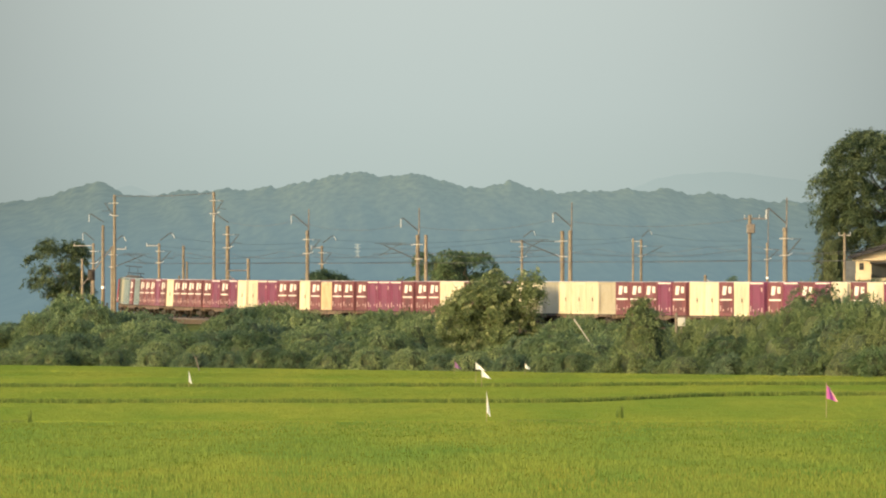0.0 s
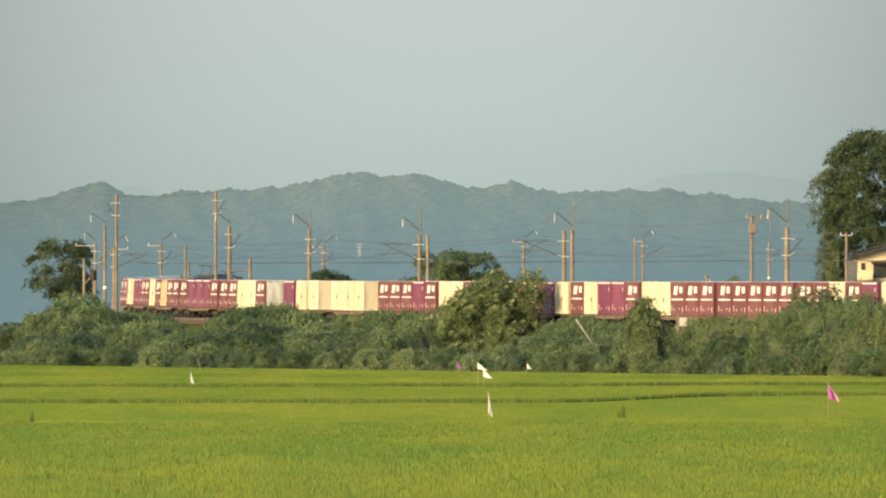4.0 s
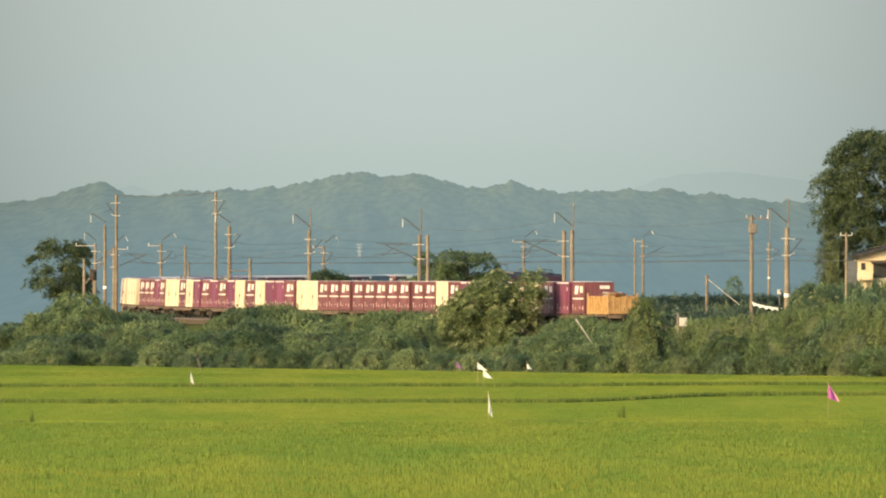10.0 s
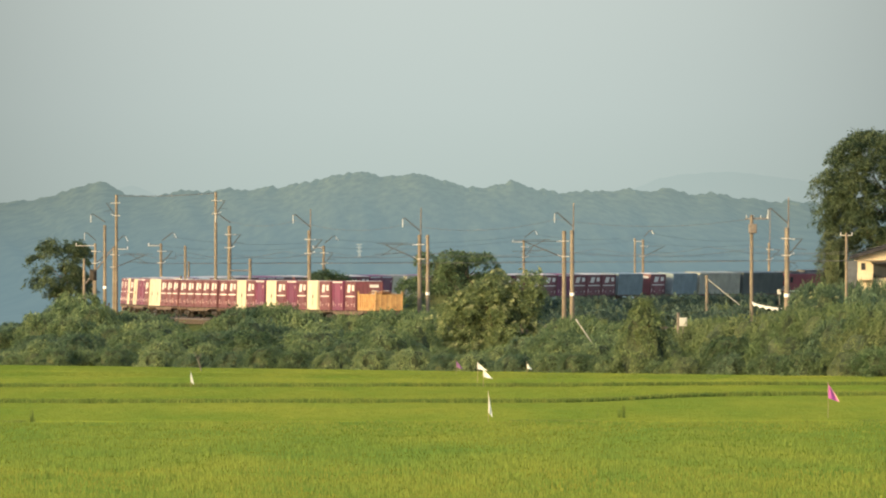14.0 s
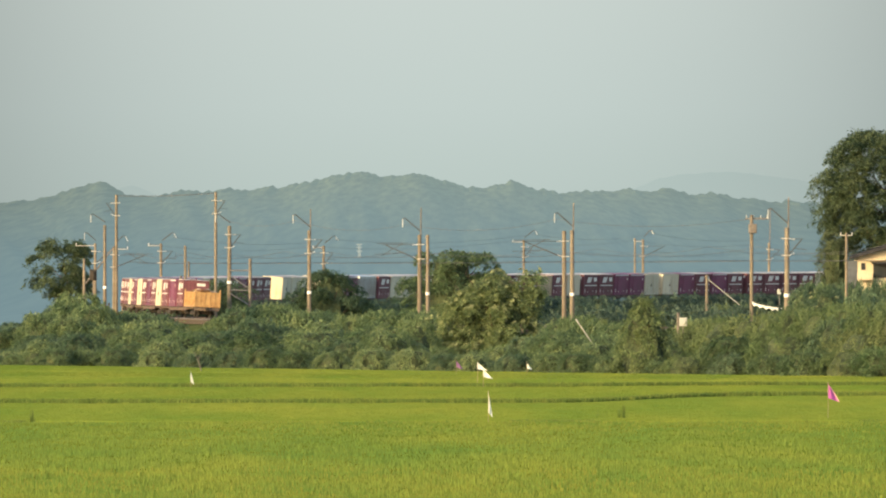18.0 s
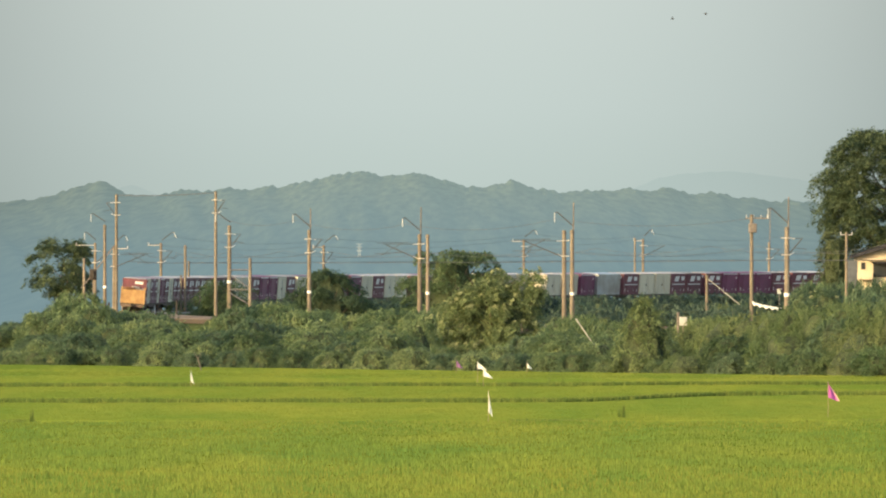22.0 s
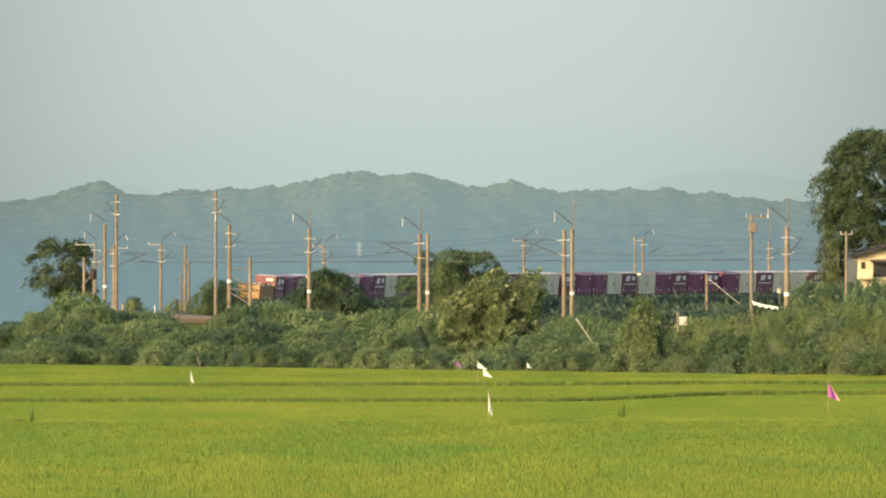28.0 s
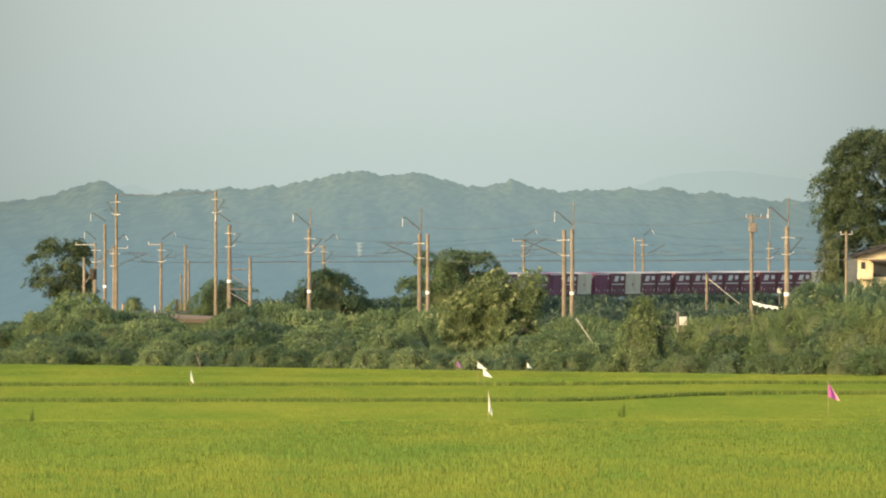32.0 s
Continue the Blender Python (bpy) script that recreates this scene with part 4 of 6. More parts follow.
def mast(key, bearing, off, far, top_rise, width=0.30, post=None, arm=0, bracket=0, cross=0, band=0.0, foot=-1.5, stay=False, depth=None, both=False):
    """A concrete pole at a bearing beside the track; post: rise of a thin steel post on it; arm, bracket: reach in metres, negative to the left."""
    if depth is None:
        s = line_at(bearing, off, far)
        p = line(s, off)
    else:
        p = Vector((spot(bearing, depth), depth, 3.4))
    z0 = p.z + foot
    top = level(top_rise, p.y) - z0
    root = empty("catenary_mast", Matrix.Translation((p.x, p.y, z0)))
    bm = bmesh.new()
    rod(bm, (0, 0, -0.3), (0, 0, top), width * 0.58, width * 0.42, 12)
    part("pole", bm, M_CONCRETE, root, smooth=False)
    for k in (0.72, 0.84, 0.97):
        bm = bmesh.new()
        rod(bm, (0, 0, top * k), (0, 0, top * k + 0.10), width * 0.56, width * 0.56, 12)
        part("clamp", bm, M_STEEL, root)
    if post is not None:
        h = level(post, p.y) - z0
        bm = bmesh.new()
        rod(bm, (0.10, 0, top - 1.0), (0.13, 0, h), 0.065, 0.05, 6)
        part("steel_post", bm, M_STEEL, root)
        top2 = h
    else:
        top2 = top
    if arm:
        bm = bmesh.new()
        a = (0.10, 0, top + 0.3)
        e = Vector((arm, 0, top + 1.15 + (0.3 if post is not None else 0)))
        rod(bm, a, e, 0.045, 0.04, 6)
        e2 = e + Vector((0.22 if arm < 0 else -0.22, 0, 0.08)) * -1
        rod(bm, e, e2, 0.04, 0.03, 6)
        part("feeder_arm", bm, M_DARKSTEEL, root)
        insulator(root, e2, e2 + Vector((0.0 if arm < 0 else 0.25, 0, -0.75 if arm < 0 else -0.5)))
    if bracket:
        # a cantilever: a level tie, a slanting strut and a steady arm that carry the wires
        zt, zl = top - 0.85, top - 2.1
        sg = -1 if bracket < 0 else 1
        e = Vector((bracket * 0.86, 0, zt - 0.05))
        bm = bmesh.new()
        rod(bm, (0, 0, zt), (bracket * 0.95, 0, zt), 0.022, 0.02, 6)
        part("tie", bm, M_DARKSTEEL, root)
        bm = bmesh.new()
        rod(bm, (0, 0, zl - 0.1), e, 0.042, 0.036, 6)
        part("strut", bm, M_DARKSTEEL, root, "dark slanting strut")
        bm = bmesh.new()
        m = Vector((0, 0, zl)).lerp(e, 0.45)
        rod(bm, m, (bracket * 1.15, 0, m.z - 0.12), 0.022, 0.018, 6)
        part("steady_arm", bm, M_DARKSTEEL, root)
        if abs(bracket) > 3:
            bm = bmesh.new()
            rod(bm, (bracket * 0.42, 0, zt + 0.12), (bracket * 0.98, 0, zl + 0.30), 0.024, 0.02, 6)
            part("drop_arm", bm, M_DARKSTEEL, root)
            bm = bmesh.new()
            rod(bm, (bracket * 0.30, 0, zt + 0.14), (bracket * 1.1, 0, zt + 0.10), 0.02, 0.018, 6)
            part("upper_tie", bm, M_DARKSTEEL, root)
        insulator(root, (sg * 0.18, 0, zt), (sg * 0.62, 0, zt - 0.02))
        insulator(root, (sg * 0.16, 0, zl - 0.03), (sg * 0.55, 0, zl + 0.18))
        for z in (zt + 0.02, zl):
            bm = bmesh.new()
            box(bm, -sg * 0.10, -width * 0.5, z, width + 0.28, 0.06, 0.09, 0.01)
            part("clip", bm, M_PALESTEEL, root, "pale bracket clip")
    if cross:
        bm = bmesh.new()
        box(bm, 0 if both else cross / 2, 0, top - 0.25, abs(cross), 0.07, 0.08, 0.01)
        part("crossarm", bm, M_PALESTEEL, root, "pale steel crossarm")
        for x in ((-cross * 0.47, cross * 0.47) if both else (cross * 0.95,)):
            insulator(root, (x, 0, top - 0.2), (x, 0, top + 0.05))
    if band:
        bm = bmesh.new()
        h = level(band, p.y) - z0
        rod(bm, (0, 0, h - 0.13), (0, 0, h + 0.13), width * 0.53, width * 0.55, 12)
        part("number_plate_band", bm, M_WHITE_PLATE, root, "white painted band")
    if stay:
        bm = bmesh.new()
        rod(bm, (0.05, 0, top - 0.35), (3.0, 0, top - 2.75), 0.045, 0.04, 6)
        part("stay", bm, M_PALESTEEL, root, "slanting prop")
    tagged(root, "tan concrete railway mast with steel fittings and insulators", "mast", group="masts along the railway")
    MASTS[key] = (p, z0 + top, z0 + top2)
    return root


mast("A", -38.35, -4, False, 2.11, 0.30, depth=985)
mast("B", -37.17, -5, True, 3.74, 0.30, arm=-0.9, cross=-2.1, depth=990, bracket=1.6)
mast("C", -36.14, -5, True, 5.68, 0.34, arm=-1.2, band=-0.97, depth=955)
mast("D", -34.90, -4, True, 8.94, 0.31, depth=938, bracket=-1.1, band=0)
mast("D2", -35.18, -4, True, 3.38, 0.28, depth=972, arm=1.0, cross=1.5, bracket=3.7)
mast("E", -30.13, -2.9, True, 3.74, 0.30, arm=1.2, cross=-1.4, bracket=1.4)
mast("F", -27.54, 3.2, True, 3.50, 0.30, depth=975)
mast("F2", -27.17, 3.2, True, 1.81, 0.24, depth=1010)
mast("F3", -27.99, 3.2, True, 0.30, 0.20, depth=975)
mast("G", -24.28, 6.6, False, 9.24, 0.30, bracket=1.0)
mast("H", -22.83, 6.9, False, 5.62, 0.40, arm=-1.1, band=-0.42, bracket=1.2)
mast("I", -20.62, 7.2, False, 2.11, 0.32)
mast("J", -14.31, 6.6, False, 5.13, 0.36, post=7.43, arm=-1.25, band=-1.51, bracket=1.3)
mast("K", -12.77, -2.9, True, 3.50, 0.30, arm=1.2, cross=-1.3, bracket=1.2)
mast("L", -2.50, 6.6, False, 4.65, 0.38, post=7.55, arm=-1.25, bracket=-3.4)
mast("M", -1.63, 7.0, False, 4.65, 0.32, band=-1.63)
mast("N", 8.61, -2.9, True, 4.11, 0.30, arm=1.2, cross=-1.4, bracket=1.2)
mast("O", 12.98, 6.4, False, 5.07, 0.36, bracket=-3.7)
mast("P", 13.77, 6.8, False, 5.13, 0.36, post=8.09, arm=-1.2, band=-1.69)
mast("Q", 20.47, -2.9, True, 4.29, 0.24)
mast("R", 21.40, -3.2, True, 4.17, 0.32, arm=0.9, cross=-1.2, bracket=3.0)
mast("S", 32.97, 4, False, 6.76, 0.36, depth=905)
mast("T", 34.81, -3.0, True, 3.80, 0.30, post=7.43, bracket=1.6, band=0.06)
mast("U", 36.71, 6.6, False, 5.43, 0.40, post=8.64, arm=-1.2, bracket=1.3, band=-1.81)
mast("V", 28.20, 4, False, 0.36, 0.30, depth=860, stay=True)
mast("W", 43.10, 4, False, 4.89, 0.26, depth=860, cross=1.1, both=True)


def brace_frame():
    """Steel braces between the two poles of an anchor mast."""
    a, b = MASTS["H"][0], MASTS["I"][0]
    root = tagged(empty("anchor_brace"), "steel braces between two anchor masts", "brace")
    for z1, z2 in ((0.85, 0.85), (-1.27, -1.27), (0.36, -1.15), (-1.57, -2.90)):
        bm = bmesh.new()
        rod(bm, (a.x, a.y, level(z1, a.y)), (b.x, b.y, level(z2, b.y)), 0.06, 0.06, 6)
        part("brace", bm, M_STEEL, root)


brace_frame()


def transformer():
    """Switch gear on the head of one pole."""
    p, top, _ = MASTS["S"]
    root = tagged(empty("pole_switchgear", Matrix.Translation((p.x, p.y, top))), "grey switchgear and insulators on a pole head", "switchgear")
    bm = bmesh.new()
    box(bm, 0.55, 0, -0.35, 2.3, 0.12, 0.12, 0.02)
    part("crossarm", bm, M_STEEL, root)
    bm = bmesh.new()
    box(bm, 0.1, -0.2, -1.3, 0.8, 0.5, 0.9, 0.08)
    part("tank", bm, M_STEEL, root)
    for x in (-0.5, 0.2, 0.9, 1.5):
        insulator(root, (x, 0, -0.3), (x, 0, 0.02))


transformer()


def wires():
    """Contact wires, messengers and feeders, each one a sagging strand."""
    def strand(name, pts, sag, r, label):
        bm = bmesh.new()
        for a, b in zip(pts, pts[1:]):
            a, b = Vector(a), Vector(b)
            q = None
            for i in range(9):
                f = i / 8
                c = a.lerp(b, f) - Vector((0, 0, sag * 4 * f * (1 - f)))
                if q is not None:
                    rod(bm, q, c, r, r, 4)
                q = c
        tagged(link(name, bm, M_WIRE), label, "wire", group="overhead wires")
    for off in (0.0, 3.8):
        strand("contact_wire", [line(s, off + (0.2 if i % 2 else -0.2), 5.1) for i, s in enumerate(range(-60, 700, 45))], 0.05, 0.012, "dark contact wire over the track")
        strand("messenger_wire", [line(s, off, 6.15) for s in range(-60, 700, 45)], 0.6, 0.011, "dark sagging messenger wire over the track")
    tops = lambda ks, dz, dx=0: [(MASTS[k][0].x + dx, MASTS[k][0].y, MASTS[k][1] + dz) for k in ks]
    strand("feeder_wire", tops("UPLJH", 0.9, -1.25), 0.7, 0.013, "feeder wire strung from mast to mast")
    strand("feeder_wire", tops(["D", "G"], -0.1), 0.15, 0.030, "feeder wire strung from mast to mast")
    strand("feeder_wire", tops("EKNRT", 0.7, 1.3), 0.7, 0.013, "feeder wire strung from mast to mast")
    strand("feeder_wire", tops("EKNRT", -0.1, -1.2), 0.6, 0.013, "feeder wire strung from mast to mast")


wires()

# ---- trackside things ----
def small_post(name, bearing, depth, rise0, rise1, width, mat, label, cat):
    bm = bmesh.new()
    z0, z1 = level(rise0, depth), level(rise1, depth)
    rod(bm, (0, 0, min(-0.4, -z0 + 2.0)), (0, 0, z1 - z0), width / 2, width / 2.4, 10)
    ob = link(name, bm, mat)
    ob.location = (spot(bearing, depth), depth, z0)
    tagged(ob, label, cat)


small_post("marker_post", -30.80, 960, -3.80, -2.95, 0.14, M_WHITE_PLATE, "short white trackside marker post", "post")
small_post("dark_post", -28.45, 932, -3.32, -2.35, 0.24, M_BOGIE, "short dark trackside post", "post")
small_post("dark_post", -35.69, 985, -3.32, -2.60, 0.22, M_BOGIE, "short dark trackside post", "post")
small_post("signal_post", -34.24, 960, -3.56, -2.84, 0.16, M_OCHRE, "short yellow trackside post", "post")


def relay_box():
    d = 668
    root = tagged(empty("relay_box", Matrix.Translation((spot(25.66, d), d, level(-5.98, d)))), "small pale grey trackside cabinet on a post among bushes", "cabinet")
    bm = bmesh.new()
    box(bm, 0, 0, level(-4.65, d) - level(-5.98, d), 0.55, 0.4, 0.62, 0.03)
    body = part("body", bm, M_GREYWHITE, root)
    bm = bmesh.new()
    box(bm, 0, -0.21, level(-4.65, d) - level(-5.98, d), 0.46, 0.02, 0.52, 0.008)
    part("door", bm, M_GREYWHITE, body)
    bm = bmesh.new()
    rod(bm, (0, 0, -1.5), (0, 0, 0.7), 0.05, 0.05, 8)
    part("leg", bm, M_STEEL, root)
    bm = bmesh.new()
    rod(bm, (0, 0, -1.5), (0, 0, 1.55), 0.13, 0.11, 10)
    ob = link("old_post", bm, M_SLEEPER)
    ob.location = (spot(25.12, d), d, level(-5.98, d))
    tagged(ob, "weathered brown wooden post beside a cabinet", "post")


relay_box()


def leaning_stick():
    bm = bmesh.new()
    d = 668
    rod(bm, (spot(18.3, d), d, level(-10.4, d)), (spot(14.19, d), d, level(-4.35, d)), 0.014, 0.05, 8)
    tagged(link("leaning_post", bm, M_PALESTEEL), "pale leaning post among the bushes", "post")


leaning_stick()


def white_sheet():
    """A drooping white guard sheet between two poles."""
    d = 880
    vs, fs = [], []
    n = 16
    for i in range(n + 1):
        f = i / n
        b = 33.03 + (36.23 - 33.03) * f
        sag = -2.42 + (-3.20 - -2.42) * (f ** 0.55)
        hgt = 0.26 + 0.10 * math.sin(i * 1.9)
        for y in (0.0, 0.05):
            vs += [(spot(b, d), d + y + 0.05 * math.sin(i * 2.3), level(sag, d)), (spot(b, d), d + y, level(sag, d) - hgt)]
    for i in range(n):
        a = 4 * i
        fs += [(a, a + 4, a + 5, a + 1), (a + 2, a + 3, a + 7, a + 6), (a, a + 2, a + 6, a + 4), (a + 1, a + 5, a + 7, a + 3)]
    ob = sheet("guard_sheet", vs, fs, M_WHITECLOTH)
    tagged(ob, "sagging white guard sheet strung between two poles", "sheet")


white_sheet()


def signal_lamp():
    d = 1150
    root = tagged(empty("trackside_sign", Matrix.Translation((spot(35.93, d), d, 3.2))), "small white trackside sign on a post", "sign")
    bm = bmesh.new()
    rod(bm, (0, 0, -1), (0, 0, 2.3), 0.05, 0.05, 8)
    part("post", bm, M_STEEL, root)
    bm = bmesh.new()
    box(bm, 0, -0.08, 2.3, 0.5, 0.05, 0.6, 0.02)
    part("plate", bm, M_GREYWHITE, root)


signal_lamp()


def signal_head():
    """A dark colour-light signal fixed beside a mast on two struts."""
    d = 960
    x, z = spot(-37.38, d), level(0.36, d)
    root = tagged(empty("colour_light_signal", Matrix.Translation((x, d, z))), "dark round-topped railway signal fixed to a mast", "signal")
    bm = bmesh.new()
    box(bm, 0, 0, 0, 0.75, 0.25, 1.15, 0.12)
    part("back_plate", bm, M_BOGIE, root)
    for dz in (-0.3, 0.0, 0.3):
        bm = bmesh.new()
        rod(bm, (0, -0.12, dz), (0, -0.34, dz), 0.11, 0.12, 10)
        part("lamp_hood", bm, M_BOGIE, root)
    bm = bmesh.new()
    rod(bm, (0, 0.1, -0.5), (0, 0.1, 0.2 - z), 0.07, 0.07, 8)
    part("post", bm, M_STEEL, root)
    for dx, dz in ((2.2, 3.0), (-1.2, -1.4)):
        bm = bmesh.new()
        rod(bm, (0, 0.1, 0.1), (dx, 0.1, dz), 0.07, 0.06, 6)
        part("strut", bm, M_STEEL, root)


signal_head()


def bare_branch():
    """A dead forked branch that leans out of the thicket over the rice."""
    d = 655
    bm = bmesh.new()
    a = Vector((spot(-25.7, d), d, 0.4))
    b, c = Vector((spot(-26.2, d), d, level(-8.6, d))), Vector((spot(-26.6, d), d - 0.2, level(-7.9, d)))
    rod(bm, a, b, 0.045, 0.035, 7)
    rod(bm, b, c, 0.035, 0.015, 6)
    rod(bm, b, b + Vector((0.28, 0, 0.4)), 0.028, 0.012, 6)
    tagged(link("dead_branch", bm, M_SLEEPER), "pale dead forked branch leaning out of bushes", "branch")


bare_branch()


# ---- house ----
def house():
    """A plastered house, its gable towards the plain, with a balcony and a shaded porch."""
    d = 930
    x0 = spot(44.3, d)
    root = tagged(empty("house", Matrix.Translation((x0, d, 0))), "cream plastered house with dark tiled roof beneath a tall tree", "house")
    eave, floor2 = level(2.23, d), level(0.30, d)
    pitch = math.tan(radians(17))
    half = 4.6
    ridge = eave + half * pitch
    bm = bmesh.new()
    front = [(0, eave), (0, 0), (2 * half, 0), (2 * half, eave), (half, ridge)]
    f0 = [bm.verts.new((x, 0, z)) for x, z in front]
    f1 = [bm.verts.new((x, 8, z)) for x, z in front]
    bm.faces.new(f0)
    bm.faces.new(f1[::-1])
    for i in range(5):
        bm.faces.new((f0[i], f1[i], f1[(i + 1) % 5], f0[(i + 1) % 5]))
    part("wall", bm, M_CREAMWALL, root)
    for sx in (-1, 1):
        bm = bmesh.new()
        x_in, x_out = half, half + sx * (half + 0.5)
        z_out = ridge - (half + 0.5) * pitch
        vs = [bm.verts.new(c) for c in ((x_in, -1.1, ridge + 0.04), (x_out, -1.1, z_out + 0.04), (x_out, 8.6, z_out + 0.04), (x_in, 8.6, ridge + 0.04),
                                        (x_in, -1.1, ridge + 0.42), (x_out, -1.1, z_out + 0.30), (x_out, 8.6, z_out + 0.30), (x_in, 8.6, ridge + 0.42))]
        for f in ((0, 1, 2, 3), (7, 6, 5, 4), (4, 5, 1, 0), (5, 6, 2, 1), (6, 7, 3, 2)):
            bm.faces.new([vs[i] for i in f])
        roof = part("roof", bm, M_TILE, root, "dark tiled roof slope")
        for i in range(8):
            bm = bmesh.new()
            box(bm, 0, 0, 0, 0.07, 9.6, 0.06, 0.01)
            ob = part("tile_course", bm, M_TILE, roof)
            f = (i + 0.5) / 8
            ob.location = (x_in + (x_out - x_in) * f, 3.75, ridge + 0.44 + (z_out - ridge - 0.12) * f)
    for x, z, w, h in ((0.55, level(1.27, d), 0.34, 0.60), (6.6, eave - 1.2, 1.4, 1.0)):
        bm = bmesh.new()
        box(bm, x, -0.03, z, w + 0.12, 0.08, h + 0.12, 0.01)
        win = part("window", bm, M_STEEL, root)
        for q in (-1, 1):
            bm = bmesh.new()
            box(bm, x + q * w / 4, -0.078, z, w / 2 - 0.03, 0.03, h, 0.0)
            part("pane", bm, M_GLASS, win)
    # thin awning, shaded porch below it and the balcony's front
    bm = bmesh.new()
    box(bm, 1.75, -0.5, level(1.96, d), 1.9, 1.0, 0.12, 0.02)
    part("awning", bm, M_CREAMWALL, root, "thin cream awning")
    bm = bmesh.new()
    box(bm, 4.65, -0.04, (level(1.57, d) + level(0.06, d)) / 2, 6.2, 0.08, (1.57 - 0.06) * d / 1000, 0.01)
    part("porch", bm, M_GLASS, root, "dark glazed porch front")
    bm = bmesh.new()
    box(bm, 4.7, -1.0, level(1.63, d), 6.6, 2.0, 0.16, 0.02)
    part("porch_roof", bm, M_TILE, root, "dark lean-to porch roof")
    bm = bmesh.new()
    box(bm, 0.70, -0.8, floor2 - 0.1, 1.5, 1.0, 0.7, 0.03)
    part("balcony", bm, M_CREAMWALL, root, "cream balcony front")
    bm = bmesh.new()
    box(bm, -0.55, 0.9, level(2.29, d) / 2 - 0.2, 1.1, 1.6, level(2.29, d) - 0.4, 0.03)
    part("annex", bm, M_SLATE, root, "blue-grey boarded annex")


house()


# pylon steel paled by a haze-coloured glow mixed into it
M_PYLON = hazy("far_steel_haze_glow", (0.4, 0.42, 0.42), (0.4, 0.42, 0.42), (0.132, 0.170, 0.159), (0.132, 0.170, 0.159), 0.0, 50.0, (0.7, 0.7), 1.0)


def pylon(bearing, d, rise0, rise1):
    z0, z1 = level(rise0, d), level(rise1, d)
    h = z1 - z0
    root = tagged(empty("pylon", Matrix.Translation((spot(bearing, d), d, z0))), "faint lattice pylon before the hills", "pylon")
    bm = bmesh.new()
    for sx in (-1, 1):
        rod(bm, (sx * h * 0.09, 0, -8), (sx * h * 0.02, 0, h), 0.16, 0.10, 5)
    for i in range(8):
        a, b = i / 8, (i + 1) / 8
        wa, wb = h * (0.09 - 0.07 * a), h * (0.09 - 0.07 * b)
        rod(bm, (-wa, 0, a * h), (wb, 0, b * h), 0.07, 0.07, 4)
        rod(bm, (wa, 0, a * h), (-wb, 0, b * h), 0.07, 0.07, 4)
    part("lattice", bm, M_PYLON, root)
    for f in (0.72, 0.86, 0.98):
        bm = bmesh.new()
        rod(bm, (-h * 0.12, 0, f * h), (h * 0.12, 0, f * h), 0.12, 0.12, 5)
        part("crossarm", bm, M_PYLON, root)


pylon(-8.94, 2600, 0.91, 3.68)
pylon(-46.44, 3000, 0.18, 2.23)

# ---- the freight train ----
def along(t):
    """How far along the track the rear end of the last container is after t seconds."""
    return -35.28 + 18.076 * t - 0.021 * (t - 16) ** 2


TIMES = [float(i) for i in range(33)]
MOVING = []


def carriage_pose(mid, half):
    a, b = line(mid - half), line(mid + half)
    d = b - a
    return Matrix.Translation((a + b) / 2) @ Euler((0, -math.atan2(d.z, math.hypot(d.x, d.y)), math.atan2(d.y, d.x))).to_matrix().to_4x4() @ Matrix.Rotation(cant(mid), 4, "X")


def bogie(parent, x):
    bm = bmesh.new()
    for y in (-0.86, 0.86):
        box(bm, x, y, 0.52, 2.5, 0.14, 0.22, 0.03)
        for dx in (-0.93, 0.93):
            box(bm, x + dx, y, 0.43, 0.34, 0.2, 0.3, 0.03)
        rod(bm, (x, y, 0.30), (x, y, 0.58), 0.14, 0.14, 8)
    box(bm, x, 0, 0.55, 0.5, 1.8, 0.22, 0.03)
    b = part("bogie", bm, M_BOGIE, parent)
    for dx in (-0.93, 0.93):
        bm = bmesh.new()
        for y in (-0.60, 0.60):
            rod(bm, (x + dx, y - 0.06, 0.43), (x + dx, y + 0.06, 0.43), 0.43, 0.43, 18)
        rod(bm, (x + dx, -0.9, 0.43), (x + dx, 0.9, 0.43), 0.08, 0.08, 8)
        part("wheelset", bm, M_BOGIE, b)


